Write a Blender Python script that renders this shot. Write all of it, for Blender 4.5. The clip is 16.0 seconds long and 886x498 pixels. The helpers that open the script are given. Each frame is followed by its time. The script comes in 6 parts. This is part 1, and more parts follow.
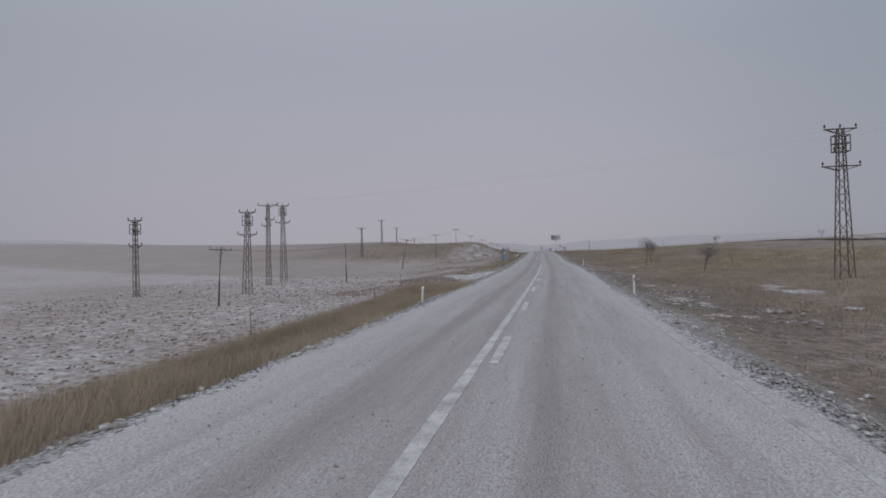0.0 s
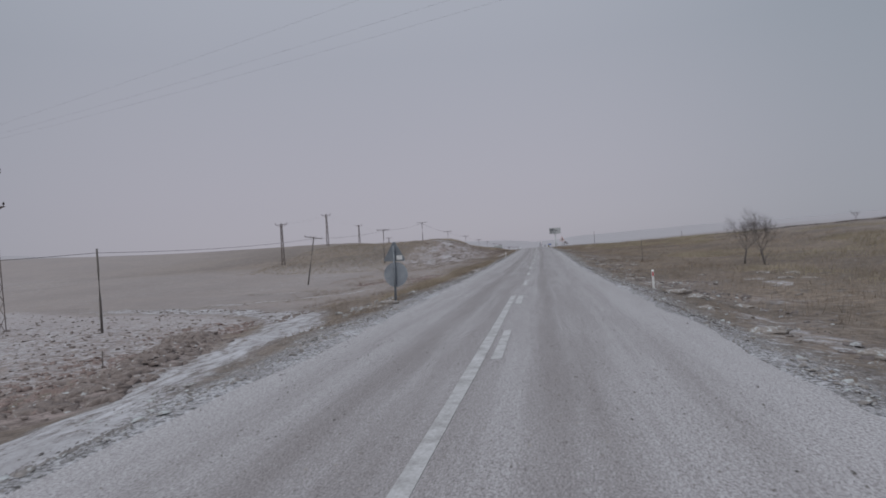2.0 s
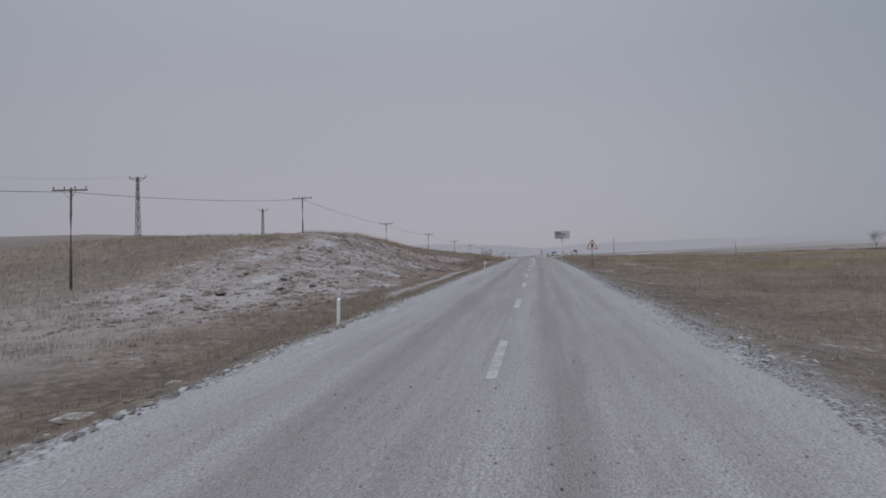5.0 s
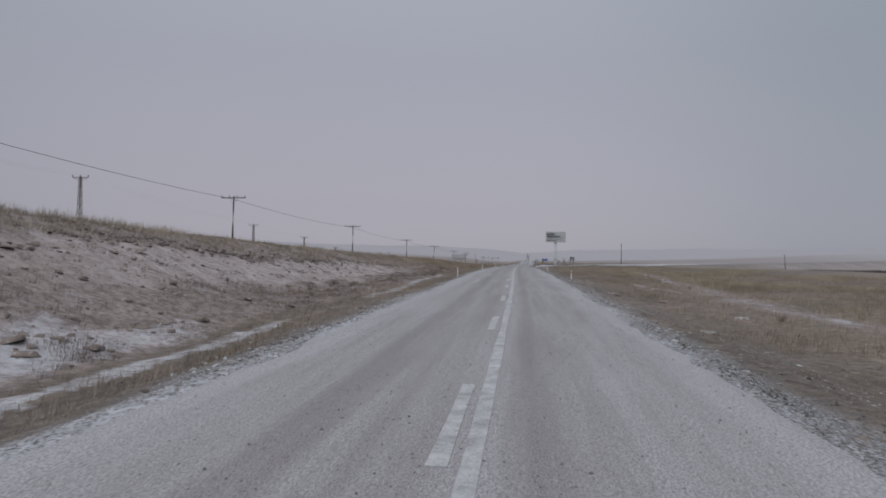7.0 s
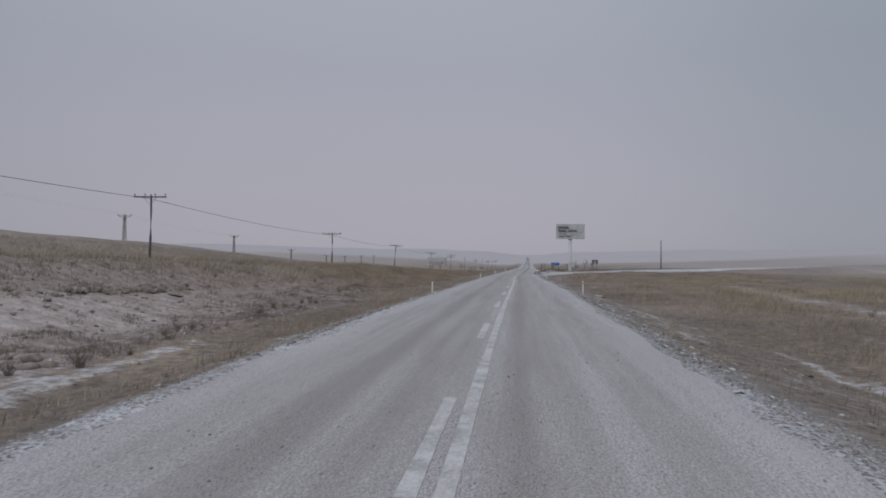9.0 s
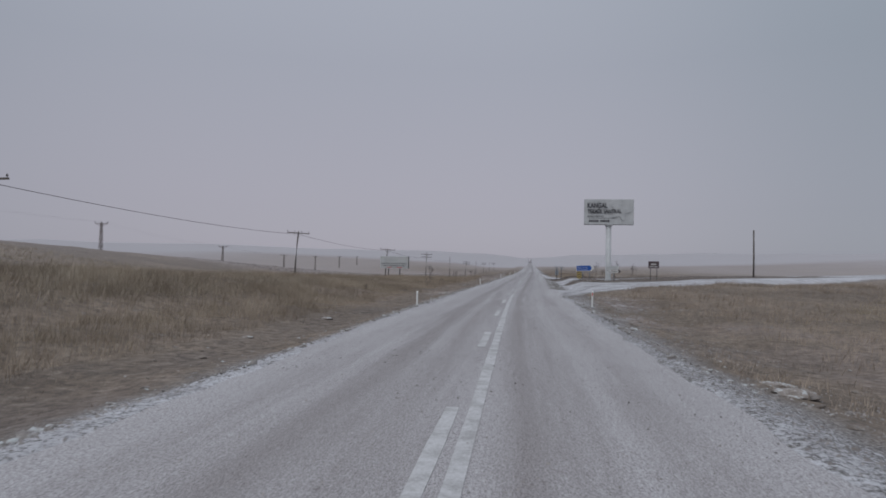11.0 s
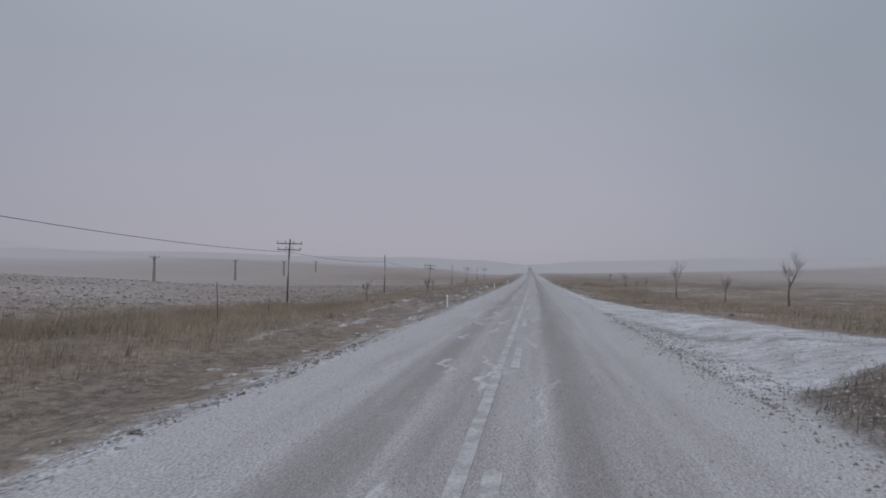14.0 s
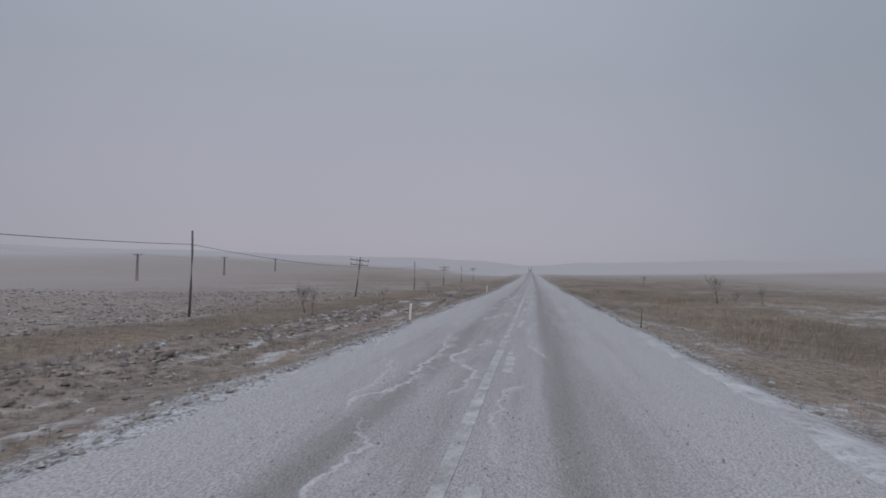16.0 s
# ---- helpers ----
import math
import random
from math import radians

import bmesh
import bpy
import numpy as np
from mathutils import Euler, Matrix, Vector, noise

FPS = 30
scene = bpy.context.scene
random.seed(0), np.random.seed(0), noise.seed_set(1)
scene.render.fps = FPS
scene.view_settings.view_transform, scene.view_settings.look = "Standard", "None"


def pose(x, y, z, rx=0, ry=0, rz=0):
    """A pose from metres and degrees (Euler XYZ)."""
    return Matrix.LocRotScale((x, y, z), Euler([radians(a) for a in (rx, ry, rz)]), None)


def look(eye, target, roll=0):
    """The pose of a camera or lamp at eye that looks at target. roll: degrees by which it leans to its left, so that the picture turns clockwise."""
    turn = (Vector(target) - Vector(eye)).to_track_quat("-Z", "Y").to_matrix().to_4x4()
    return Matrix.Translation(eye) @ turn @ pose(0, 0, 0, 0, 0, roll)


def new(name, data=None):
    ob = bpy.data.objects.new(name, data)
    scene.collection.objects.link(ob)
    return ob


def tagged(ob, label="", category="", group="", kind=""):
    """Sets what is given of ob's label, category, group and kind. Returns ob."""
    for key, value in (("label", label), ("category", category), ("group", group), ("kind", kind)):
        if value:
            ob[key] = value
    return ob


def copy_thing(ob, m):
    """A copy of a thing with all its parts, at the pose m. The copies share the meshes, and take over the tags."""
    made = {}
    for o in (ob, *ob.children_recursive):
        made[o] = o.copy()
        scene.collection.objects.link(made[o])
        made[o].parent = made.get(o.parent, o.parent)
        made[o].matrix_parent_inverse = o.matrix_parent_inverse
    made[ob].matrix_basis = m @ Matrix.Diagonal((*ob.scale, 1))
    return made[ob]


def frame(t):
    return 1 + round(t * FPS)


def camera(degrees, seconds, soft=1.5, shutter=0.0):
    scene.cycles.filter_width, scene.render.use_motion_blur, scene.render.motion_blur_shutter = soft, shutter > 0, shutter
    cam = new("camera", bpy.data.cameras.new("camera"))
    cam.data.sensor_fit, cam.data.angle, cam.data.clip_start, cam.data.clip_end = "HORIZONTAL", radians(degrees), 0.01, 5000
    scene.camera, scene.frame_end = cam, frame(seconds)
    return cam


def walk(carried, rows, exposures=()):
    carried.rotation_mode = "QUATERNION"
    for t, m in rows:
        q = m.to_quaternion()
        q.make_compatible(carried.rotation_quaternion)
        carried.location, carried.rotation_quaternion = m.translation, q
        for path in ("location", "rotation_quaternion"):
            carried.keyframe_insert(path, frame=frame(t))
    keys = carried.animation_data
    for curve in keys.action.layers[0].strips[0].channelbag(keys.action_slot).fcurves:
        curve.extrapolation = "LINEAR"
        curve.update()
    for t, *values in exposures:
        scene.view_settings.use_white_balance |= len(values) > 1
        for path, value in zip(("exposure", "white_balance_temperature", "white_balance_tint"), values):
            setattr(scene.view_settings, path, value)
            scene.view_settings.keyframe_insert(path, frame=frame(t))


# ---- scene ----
cam = camera(70.0, 16.0, soft=1.7, shutter=0.03)

PATH = [
    (0, 0.972, 0.0, 1.689, 9.999, 0.689, 1.42),
    (0.5, 0.934, 13.685, 1.689, 9.811, 0.685, 1.178),
    (1, 0.908, 27.305, 1.711, 9.656, 0.511, 0.844),
    (1.5, 0.937, 40.897, 1.86, 9.62, 0.563, 3.28),
    (2, 0.753, 54.446, 1.921, 9.965, 0.671, 3.588),
    (2.5, 0.499, 68.156, 1.986, 10.389, 0.811, 2.787),
    (3, 0.137, 82.593, 2.091, 10.63, 0.628, 2.449),
    (3.5, -0.199, 96.392, 2.248, 10.548, 0.837, 1.513),
    (6, -1.566, 164.398, 3.452, 9.193, 0.848, -0.132),
    (6.5, -2.0, 178.804, 3.633, 8.815, 0.904, -1.176),
    (7, -2.445, 193.761, 3.942, 8.743, 1.037, -1.001),
    (7.5, -2.903, 207.368, 4.048, 8.775, 1.304, -0.98),
    (8, -3.385, 221.1, 4.245, 8.846, 1.467, -1.102),
    (8.5, -3.799, 234.861, 4.421, 8.894, 1.247, -1.206),
    (9, -4.253, 248.425, 4.519, 8.706, 1.311, -0.594),
    (11.5, -6.397, 316.333, 4.613, 8.867, 1.749, -1.039),
    (12, -6.836, 330.256, 4.485, 8.899, 2.018, -0.762),
    (12.5, -7.261, 344.396, 4.48, 8.808, 2.092, 0.006),
    (13, -7.675, 358.456, 4.481, 8.639, 2.107, 0.803),
    (13.5, -7.96, 372.193, 4.445, 8.638, 2.243, -0.465),
    (14, -8.115, 385.552, 4.485, 8.809, 2.197, -0.707),
    (14.5, -8.113, 398.677, 4.506, 8.851, 2.384, -0.772),
    (15, -8.182, 412.156, 4.534, 8.954, 2.357, -0.818),
    (15.5, -8.426, 426.085, 4.511, 8.996, 2.133, -0.779),
    (16, -8.557, 439.943, 4.554, 8.863, 2.257, -1.149),
]
walk(cam, [(t, pose(x, y, z, 90 + pitch, roll, yaw)) for t, x, y, z, yaw, pitch, roll in PATH],
     [(0, 0, 6500, 10), (9, 0, 6490, 10), (12, 0, 6400, 10), (16, 0, 6400, 10)])

# ---- world: an even overcast sky, brighter overhead ----
world = bpy.data.worlds.new("overcast_sky")
scene.world = world
world.use_nodes = True
wn, wl = world.node_tree.nodes, world.node_tree.links
wn.clear()
w_out, w_bg = wn.new("ShaderNodeOutputWorld"), wn.new("ShaderNodeBackground")
w_co, w_sep = wn.new("ShaderNodeTexCoord"), wn.new("ShaderNodeSeparateXYZ")
w_ramp, w_sky = wn.new("ShaderNodeValToRGB"), wn.new("ShaderNodeTexSky")
w_hsv, w_mix = wn.new("ShaderNodeHueSaturation"), wn.new("ShaderNodeMix")
w_sky.sky_type, w_sky.sun_disc = "NISHITA", False
w_sky.sun_elevation, w_sky.sun_rotation = radians(28), radians(200)
w_hsv.inputs["Saturation"].default_value, w_hsv.inputs["Value"].default_value = 0.25, 0.08
w_mix.data_type, w_mix.inputs[0].default_value = "RGBA", 0.1
ramp = w_ramp.color_ramp
ramp.elements[0].position, ramp.elements[0].color = 0.0, (0.330, 0.326, 0.374, 1)
ramp.elements[1].position, ramp.elements[1].color = 1.0, (1.12, 1.13, 1.22, 1)
for at, col in ((0.1, (0.335, 0.335, 0.388, 1)), (0.3, (0.325, 0.348, 0.405, 1)), (0.45, (0.36, 0.395, 0.455, 1))):
    ramp.elements.new(at).color = col
wl.new(w_co.outputs["Generated"], w_sep.inputs[0])
wl.new(w_sep.outputs["Z"], w_ramp.inputs[0])
wl.new(w_sky.outputs[0], w_hsv.inputs["Color"])
wl.new(w_ramp.outputs[0], w_mix.inputs[6])
wl.new(w_hsv.outputs[0], w_mix.inputs[7])
# lens vignette put into the sky: lighter, warmer about the view axis, dimmer aside
w_dot, w_map, w_tint, w_vignette = wn.new("ShaderNodeVectorMath"), wn.new("ShaderNodeMapRange"), wn.new("ShaderNodeMix"), wn.new("ShaderNodeMix")
w_dot.operation = "DOT_PRODUCT"
w_dot.inputs[1].default_value = (-0.29, 0.94, 0.17)
w_map.interpolation_type = "SMOOTHSTEP"
w_map.inputs["From Min"].default_value, w_map.inputs["From Max"].default_value = 0.72, 1.0
for node, kind in ((w_tint, "MIX"), (w_vignette, "MULTIPLY")):
    node.data_type, node.blend_type = "RGBA", kind
w_tint.inputs[6].default_value, w_tint.inputs[7].default_value = (0.86, 0.90, 0.91, 1), (1.10, 1.075, 1.085, 1)
w_vignette.inputs[0].default_value = 1.0
wl.new(w_co.outputs["Generated"], w_dot.inputs[0])
wl.new(w_dot.outputs["Value"], w_map.inputs["Value"])
wl.new(w_map.outputs["Result"], w_tint.inputs[0])
wl.new(w_mix.outputs[2], w_vignette.inputs[6])
wl.new(w_tint.outputs[2], w_vignette.inputs[7])
wl.new(w_vignette.outputs[2], w_bg.inputs["Color"])
wl.new(w_bg.outputs[0], w_out.inputs[0])
w_bg.inputs["Strength"].default_value = 1.0

sun = new("sun", bpy.data.lights.new("sun", "SUN"))
sun.data.energy, sun.data.angle, sun.data.color = 0.75, radians(40), (1.0, 0.97, 0.93)
sun.matrix_world = look((0, 0, 60), (18, 45, 0))


# ---- materials ----
def material(name, rough=0.9, metal=0.0):
    mat = bpy.data.materials.new(name)
    mat.use_nodes = True
    nodes, links = mat.node_tree.nodes, mat.node_tree.links
    bsdf = nodes["Principled BSDF"]
    bsdf.inputs["Roughness"].default_value, bsdf.inputs["Metallic"].default_value = rough, metal
    return mat, nodes, links, bsdf


def tex_noise(nodes, links, vec, scale, detail=4.0, rough=0.55, stretch=None):
    """A noise's value on the given coordinates, stretched by a mapping where asked."""
    if stretch:
        mp = nodes.new("ShaderNodeMapping")
        mp.inputs["Scale"].default_value = stretch
        links.new(vec, mp.inputs[0])
        vec = mp.outputs[0]
    n = nodes.new("ShaderNodeTexNoise")
    n.inputs["Scale"].default_value, n.inputs["Detail"].default_value = scale, detail
    n.inputs["Roughness"].default_value = rough
    links.new(vec, n.inputs["Vector"])
    return n.outputs["Fac"]


def remap(nodes, links, val, lo, hi, to_lo=0.0, to_hi=1.0, smooth=True):
    n = nodes.new("ShaderNodeMapRange")
    n.interpolation_type = "SMOOTHSTEP" if smooth else "LINEAR"
    for k, v in (("From Min", lo), ("From Max", hi), ("To Min", to_lo), ("To Max", to_hi)):
        n.inputs[k].default_value = v
    links.new(val, n.inputs["Value"])
    return n.outputs["Result"]


def math_op(nodes, links, op, a, b=None):
    n = nodes.new("ShaderNodeMath")
    n.operation = op
    for i, v in enumerate((a, b)):
        if v is None:
            continue
        if isinstance(v, (int, float)):
            n.inputs[i].default_value = v
        else:
            links.new(v, n.inputs[i])
    return n.outputs[0]


def mix_col(nodes, links, fac, a, b):
    n = nodes.new("ShaderNodeMix")
    n.data_type = "RGBA"
    for i, v in ((0, fac), (6, a), (7, b)):
        if isinstance(v, (int, float)):
            n.inputs[i].default_value = v
        elif isinstance(v, tuple):
            n.inputs[i].default_value = (*v, 1)
        else:
            links.new(v, n.inputs[i])
    return n.outputs[2]


def bump(nodes, links, bsdf, height, strength, dist):
    n = nodes.new("ShaderNodeBump")
    n.inputs["Strength"].default_value, n.inputs["Distance"].default_value = strength, dist
    links.new(height, n.inputs["Height"])
    links.new(n.outputs[0], bsdf.inputs["Normal"])


def plain_material(name, dark, light, rough=0.8, metal=0.0, scale=6.0, fine=60.0, relief=0.15, stretch=None, snow=0.0):
    """A two-scale mottled surface; snow: how much of a thin dusting lies on what faces up."""
    mat, nodes, links, bsdf = material(name, rough, metal)
    co = nodes.new("ShaderNodeTexCoord").outputs["Object"]
    a = tex_noise(nodes, links, co, scale, 5, 0.6, stretch)
    b = tex_noise(nodes, links, co, fine, 3, 0.6, stretch)
    f = math_op(nodes, links, "ADD", math_op(nodes, links, "MULTIPLY", a, 0.65), math_op(nodes, links, "MULTIPLY", b, 0.35))
    col = mix_col(nodes, links, remap(nodes, links, f, 0.3, 0.7), dark, light)
    if snow:
        geo = nodes.new("ShaderNodeNewGeometry")
        sep = nodes.new("ShaderNodeSeparateXYZ")
        links.new(geo.outputs["Normal"], sep.inputs[0])
        up = math_op(nodes, links, "MULTIPLY", remap(nodes, links, sep.outputs["Z"], 0.35, 0.8), remap(nodes, links, a, 0.65 - snow * 0.4, 0.75 - snow * 0.4))
        up = math_op(nodes, links, "MULTIPLY", up, 0.65)
        col = mix_col(nodes, links, up, col, (0.52, 0.565, 0.59))
    links.new(col, bsdf.inputs["Base Color"])
    bump(nodes, links, bsdf, f, relief, 0.02)
    return mat


def attribute(nodes, name):
    n = nodes.new("ShaderNodeAttribute")
    n.attribute_name = name
    return n.outputs["Fac"]


def ground_material():
    mat, nodes, links, bsdf = material("steppe_ground", 0.95)
    bsdf.inputs["Specular IOR Level"].default_value = 0.15
    co = nodes.new("ShaderNodeTexCoord").outputs["Object"]
    broad = tex_noise(nodes, links, co, 0.07, 4, 0.6)
    mid = tex_noise(nodes, links, co, 0.6, 6, 0.65)
    fine = tex_noise(nodes, links, co, 5.0, 6, 0.7)
    streak = tex_noise(nodes, links, co, 1.5, 7, 0.72)
    grain = tex_noise(nodes, links, co, 22.0, 3, 0.7)
    soil, gravel, snow = attribute(nodes, "soil"), attribute(nodes, "gravel"), attribute(nodes, "snow")
    g1 = mix_col(nodes, links, remap(nodes, links, mid, 0.3, 0.7), (0.160, 0.127, 0.104), (0.270, 0.219, 0.178))
    g2 = mix_col(nodes, links, remap(nodes, links, broad, 0.40, 0.60), (0.115, 0.094, 0.078), (0.270, 0.216, 0.172))
    grass = mix_col(nodes, links, 0.5, g1, g2)
    grass = mix_col(nodes, links, remap(nodes, links, fine, 0.46, 0.70), grass, (0.095, 0.080, 0.070))
    grass = mix_col(nodes, links, math_op(nodes, links, "MULTIPLY", remap(nodes, links, streak, 0.50, 0.66), 0.6), grass, (0.108, 0.094, 0.083))
    tuft = tex_noise(nodes, links, co, 2.6, 9, 0.82)
    grass = mix_col(nodes, links, math_op(nodes, links, "MULTIPLY", remap(nodes, links, tuft, 0.50, 0.58), 0.55), grass, (0.075, 0.064, 0.058))
    grass = mix_col(nodes, links, math_op(nodes, links, "MULTIPLY", remap(nodes, links, tuft, 0.47, 0.38), 0.40), grass, (0.39, 0.345, 0.30))
    earth = mix_col(nodes, links, remap(nodes, links, tuft, 0.38, 0.62), (0.346, 0.290, 0.277), (0.156, 0.126, 0.118))
    stones = mix_col(nodes, links, remap(nodes, links, grain, 0.38, 0.62), (0.085, 0.08, 0.08), (0.34, 0.33, 0.335))
    col = mix_col(nodes, links, soil, grass, earth)
    col = mix_col(nodes, links, gravel, col, stones)
    # thin blown snow lying in patches: the mask says how much, the noises where
    lie = math_op(nodes, links, "ADD", math_op(nodes, links, "MULTIPLY", streak, 0.55), math_op(nodes, links, "MULTIPLY", fine, 0.45))
    lie = math_op(nodes, links, "SUBTRACT", lie, 0.5)
    lie = math_op(nodes, links, "MULTIPLY", lie, remap(nodes, links, math_op(nodes, links, "MAXIMUM", gravel, soil), 0.4, 1.0, 2.2, 1.15))
    lie = math_op(nodes, links, "MULTIPLY", lie, remap(nodes, links, gravel, 0.5, 1.0, 1.0, 0.7))
    crumbs = tex_noise(nodes, links, co, 11.0, 7, 0.85)
    lie = math_op(nodes, links, "ADD", lie, math_op(nodes, links, "MULTIPLY", math_op(nodes, links, "SUBTRACT", crumbs, 0.5), math_op(nodes, links, "SUBTRACT", math_op(nodes, links, "MULTIPLY", gravel, 2.3), math_op(nodes, links, "MULTIPLY", attribute(nodes, "paved"), 1.9))))
    lie = math_op(nodes, links, "ADD", lie, snow)
    # parallel wheel ruts, keyed to the distance from the farm track's middle
    swerve = math_op(nodes, links, "MULTIPLY", math_op(nodes, links, "SUBTRACT", tex_noise(nodes, links, co, 0.35, 3, 0.5), 0.5), 2.2)
    turn = math_op(nodes, links, "SINE", math_op(nodes, links, "MULTIPLY", math_op(nodes, links, "ADD", attribute(nodes, "off_track"), swerve), 8.5))
    lie = math_op(nodes, links, "ADD", lie, math_op(nodes, links, "MULTIPLY", math_op(nodes, links, "SUBTRACT", math_op(nodes, links, "MULTIPLY", turn, 0.11), 0.02), attribute(nodes, "tracked")))
    white = remap(nodes, links, lie, 0.36, 0.72)
    white = math_op(nodes, links, "MULTIPLY", white, remap(nodes, links, tuft, 0.60, 0.46, 0.55, 0.95))
    white = math_op(nodes, links, "MULTIPLY", white, remap(nodes, links, gravel, 0.3, 1.0, 0.88, 1.05))
    col = mix_col(nodes, links, white, col, mix_col(nodes, links, remap(nodes, links, mid, 0.35, 0.65), (0.42, 0.415, 0.44), (0.57, 0.575, 0.615)))
    litter = mix_col(nodes, links, remap(nodes, links, tuft, 0.42, 0.58), (0.185, 0.160, 0.148), (0.085, 0.073, 0.068))
    col = mix_col(nodes, links, math_op(nodes, links, "MULTIPLY", attribute(nodes, "isle"), 0.85), col, litter)
    # a bench of pale silt, washed smooth and dusted white
    silt = mix_col(nodes, links, remap(nodes, links, streak, 0.38, 0.62), (0.335, 0.288, 0.276), (0.455, 0.410, 0.404))
    col = mix_col(nodes, links, math_op(nodes, links, "MULTIPLY", attribute(nodes, "pale"), remap(nodes, links, tuft, 0.60, 0.48, 0.35, 0.9)), col, silt)
    # distance haze painted into the base colour of the open country
    haze = math_op(nodes, links, "MULTIPLY", attribute(nodes, "haze"), remap(nodes, links, mid, 0.2, 0.8, 0.80, 0.92))
    col = mix_col(nodes, links, haze, col, mix_col(nodes, links, remap(nodes, links, attribute(nodes, "haze"), 0.84, 1.0), (0.340, 0.308, 0.309), (0.420, 0.407, 0.437)))
    links.new(col, bsdf.inputs["Base Color"])
    h = math_op(nodes, links, "ADD", math_op(nodes, links, "MULTIPLY", tuft, 1.0), math_op(nodes, links, "MULTIPLY", grain, 0.35))
    bump(nodes, links, bsdf, h, 0.6, 0.05)
    return mat


def road_material():
    mat, nodes, links, bsdf = material("snow_dusted_asphalt", 0.8)
    bsdf.inputs["Specular IOR Level"].default_value = 0.3
    uv = nodes.new("ShaderNodeTexCoord").outputs["UV"]
    sep = nodes.new("ShaderNodeSeparateXYZ")
    links.new(uv, sep.inputs[0])
    across = sep.outputs["X"]
    slow = tex_noise(nodes, links, uv, 0.5, 4, 0.6, (1.0, 0.05, 1.0))
    long = tex_noise(nodes, links, uv, 2.6, 6, 0.70, (1.0, 0.035, 1.0))
    patch = tex_noise(nodes, links, uv, 0.9, 6, 0.65, (1.0, 0.22, 1.0))
    fine = tex_noise(nodes, links, uv, 9.0, 6, 0.75)
    grain = tex_noise(nodes, links, uv, 55.0, 3, 0.7)
    # wheel tracks wander a little; each is worn darker
    wander = math_op(nodes, links, "ADD", across, math_op(nodes, links, "MULTIPLY", math_op(nodes, links, "SUBTRACT", slow, 0.5), 0.3))
    worn = None
    for centre, half, depth in ((0.82, 0.22, 0.85), (1.15, 0.45, 0.40), (2.35, 0.4, 0.30), (-1.45, 0.34, 0.85), (-0.55, 0.5, 0.45), (-2.5, 0.35, 0.2)):
        d = math_op(nodes, links, "ABSOLUTE", math_op(nodes, links, "SUBTRACT", wander, centre))
        t = math_op(nodes, links, "MULTIPLY", remap(nodes, links, d, 0.0, half * 1.8, 1.0, 0.0), depth)
        worn = t if worn is None else math_op(nodes, links, "MAXIMUM", worn, t)
    edge = remap(nodes, links, math_op(nodes, links, "ABSOLUTE", across), 2.1, 3.4)
    amount = math_op(nodes, links, "SUBTRACT", math_op(nodes, links, "MULTIPLY", edge, 0.16), math_op(nodes, links, "MULTIPLY", worn, 0.46))
    n1 = math_op(nodes, links, "ADD", math_op(nodes, links, "MULTIPLY", long, 0.68), math_op(nodes, links, "MULTIPLY", patch, 0.32))
    n1 = math_op(nodes, links, "ADD", math_op(nodes, links, "MULTIPLY", math_op(nodes, links, "SUBTRACT", n1, 0.5), 1.5), math_op(nodes, links, "MULTIPLY", math_op(nodes, links, "SUBTRACT", fine, 0.5), 0.5))
    drift = attribute(nodes, "drift")
    lie = math_op(nodes, links, "ADD", math_op(nodes, links, "ADD", n1, amount), math_op(nodes, links, "ADD", drift, 0.69))
    white = remap(nodes, links, lie, 0.12, 1.02, 0.03, 0.72)
    chips = tex_noise(nodes, links, uv, 34.0, 6, 0.85)
    white = math_op(nodes, links, "MULTIPLY", white, remap(nodes, links, chips, 0.44, 0.56, 0.10, 1.0))
    # thin snow snakes that the wind draws out along the lanes
    feather = tex_noise(nodes, links, uv, 3.0, 7, 0.75, (1.0, 0.35, 1.0))
    here = attribute(nodes, "wisps")
    for k, (lane, swing, breadth) in enumerate(((-0.7, 1.7, 0.09), (-1.5, 2.3, 0.08), (-2.2, 1.6, 0.05), (0.35, 1.3, 0.04))):
        mp = nodes.new("ShaderNodeMapping")
        mp.inputs["Location"].default_value = (7.3 * k, 31.0 * k, 0)
        mp.inputs["Scale"].default_value = (0.12, 0.16, 1.0)
        links.new(uv, mp.inputs[0])
        course = tex_noise(nodes, links, mp.outputs[0], 1.0, 6, 0.62)
        gap = tex_noise(nodes, links, mp.outputs[0], 1.6, 2, 0.5)
        off = math_op(nodes, links, "SUBTRACT", across, math_op(nodes, links, "ADD", math_op(nodes, links, "MULTIPLY", math_op(nodes, links, "SUBTRACT", course, 0.5), swing * 2), lane))
        off = math_op(nodes, links, "ADD", off, math_op(nodes, links, "MULTIPLY", math_op(nodes, links, "SUBTRACT", feather, 0.5), 0.35))
        crest = remap(nodes, links, math_op(nodes, links, "ABSOLUTE", off), 0.0, breadth, 1.0, 0.0)
        tail = math_op(nodes, links, "MULTIPLY", remap(nodes, links, off, 0.0, breadth * 9, 0.55, 0.0), remap(nodes, links, off, -0.02, 0.0))
        strand = math_op(nodes, links, "MAXIMUM", math_op(nodes, links, "MULTIPLY", crest, 0.75), math_op(nodes, links, "MULTIPLY", tail, remap(nodes, links, feather, 0.42, 0.60)))
        strand = math_op(nodes, links, "MULTIPLY", strand, math_op(nodes, links, "MULTIPLY", remap(nodes, links, gap, 0.44, 0.56), here))
        white = math_op(nodes, links, "MAXIMUM", white, math_op(nodes, links, "MULTIPLY", strand, 0.85))
    pits = tex_noise(nodes, links, uv, 38.0, 5, 0.8)
    stone = remap(nodes, links, grain, 0.3, 0.7)
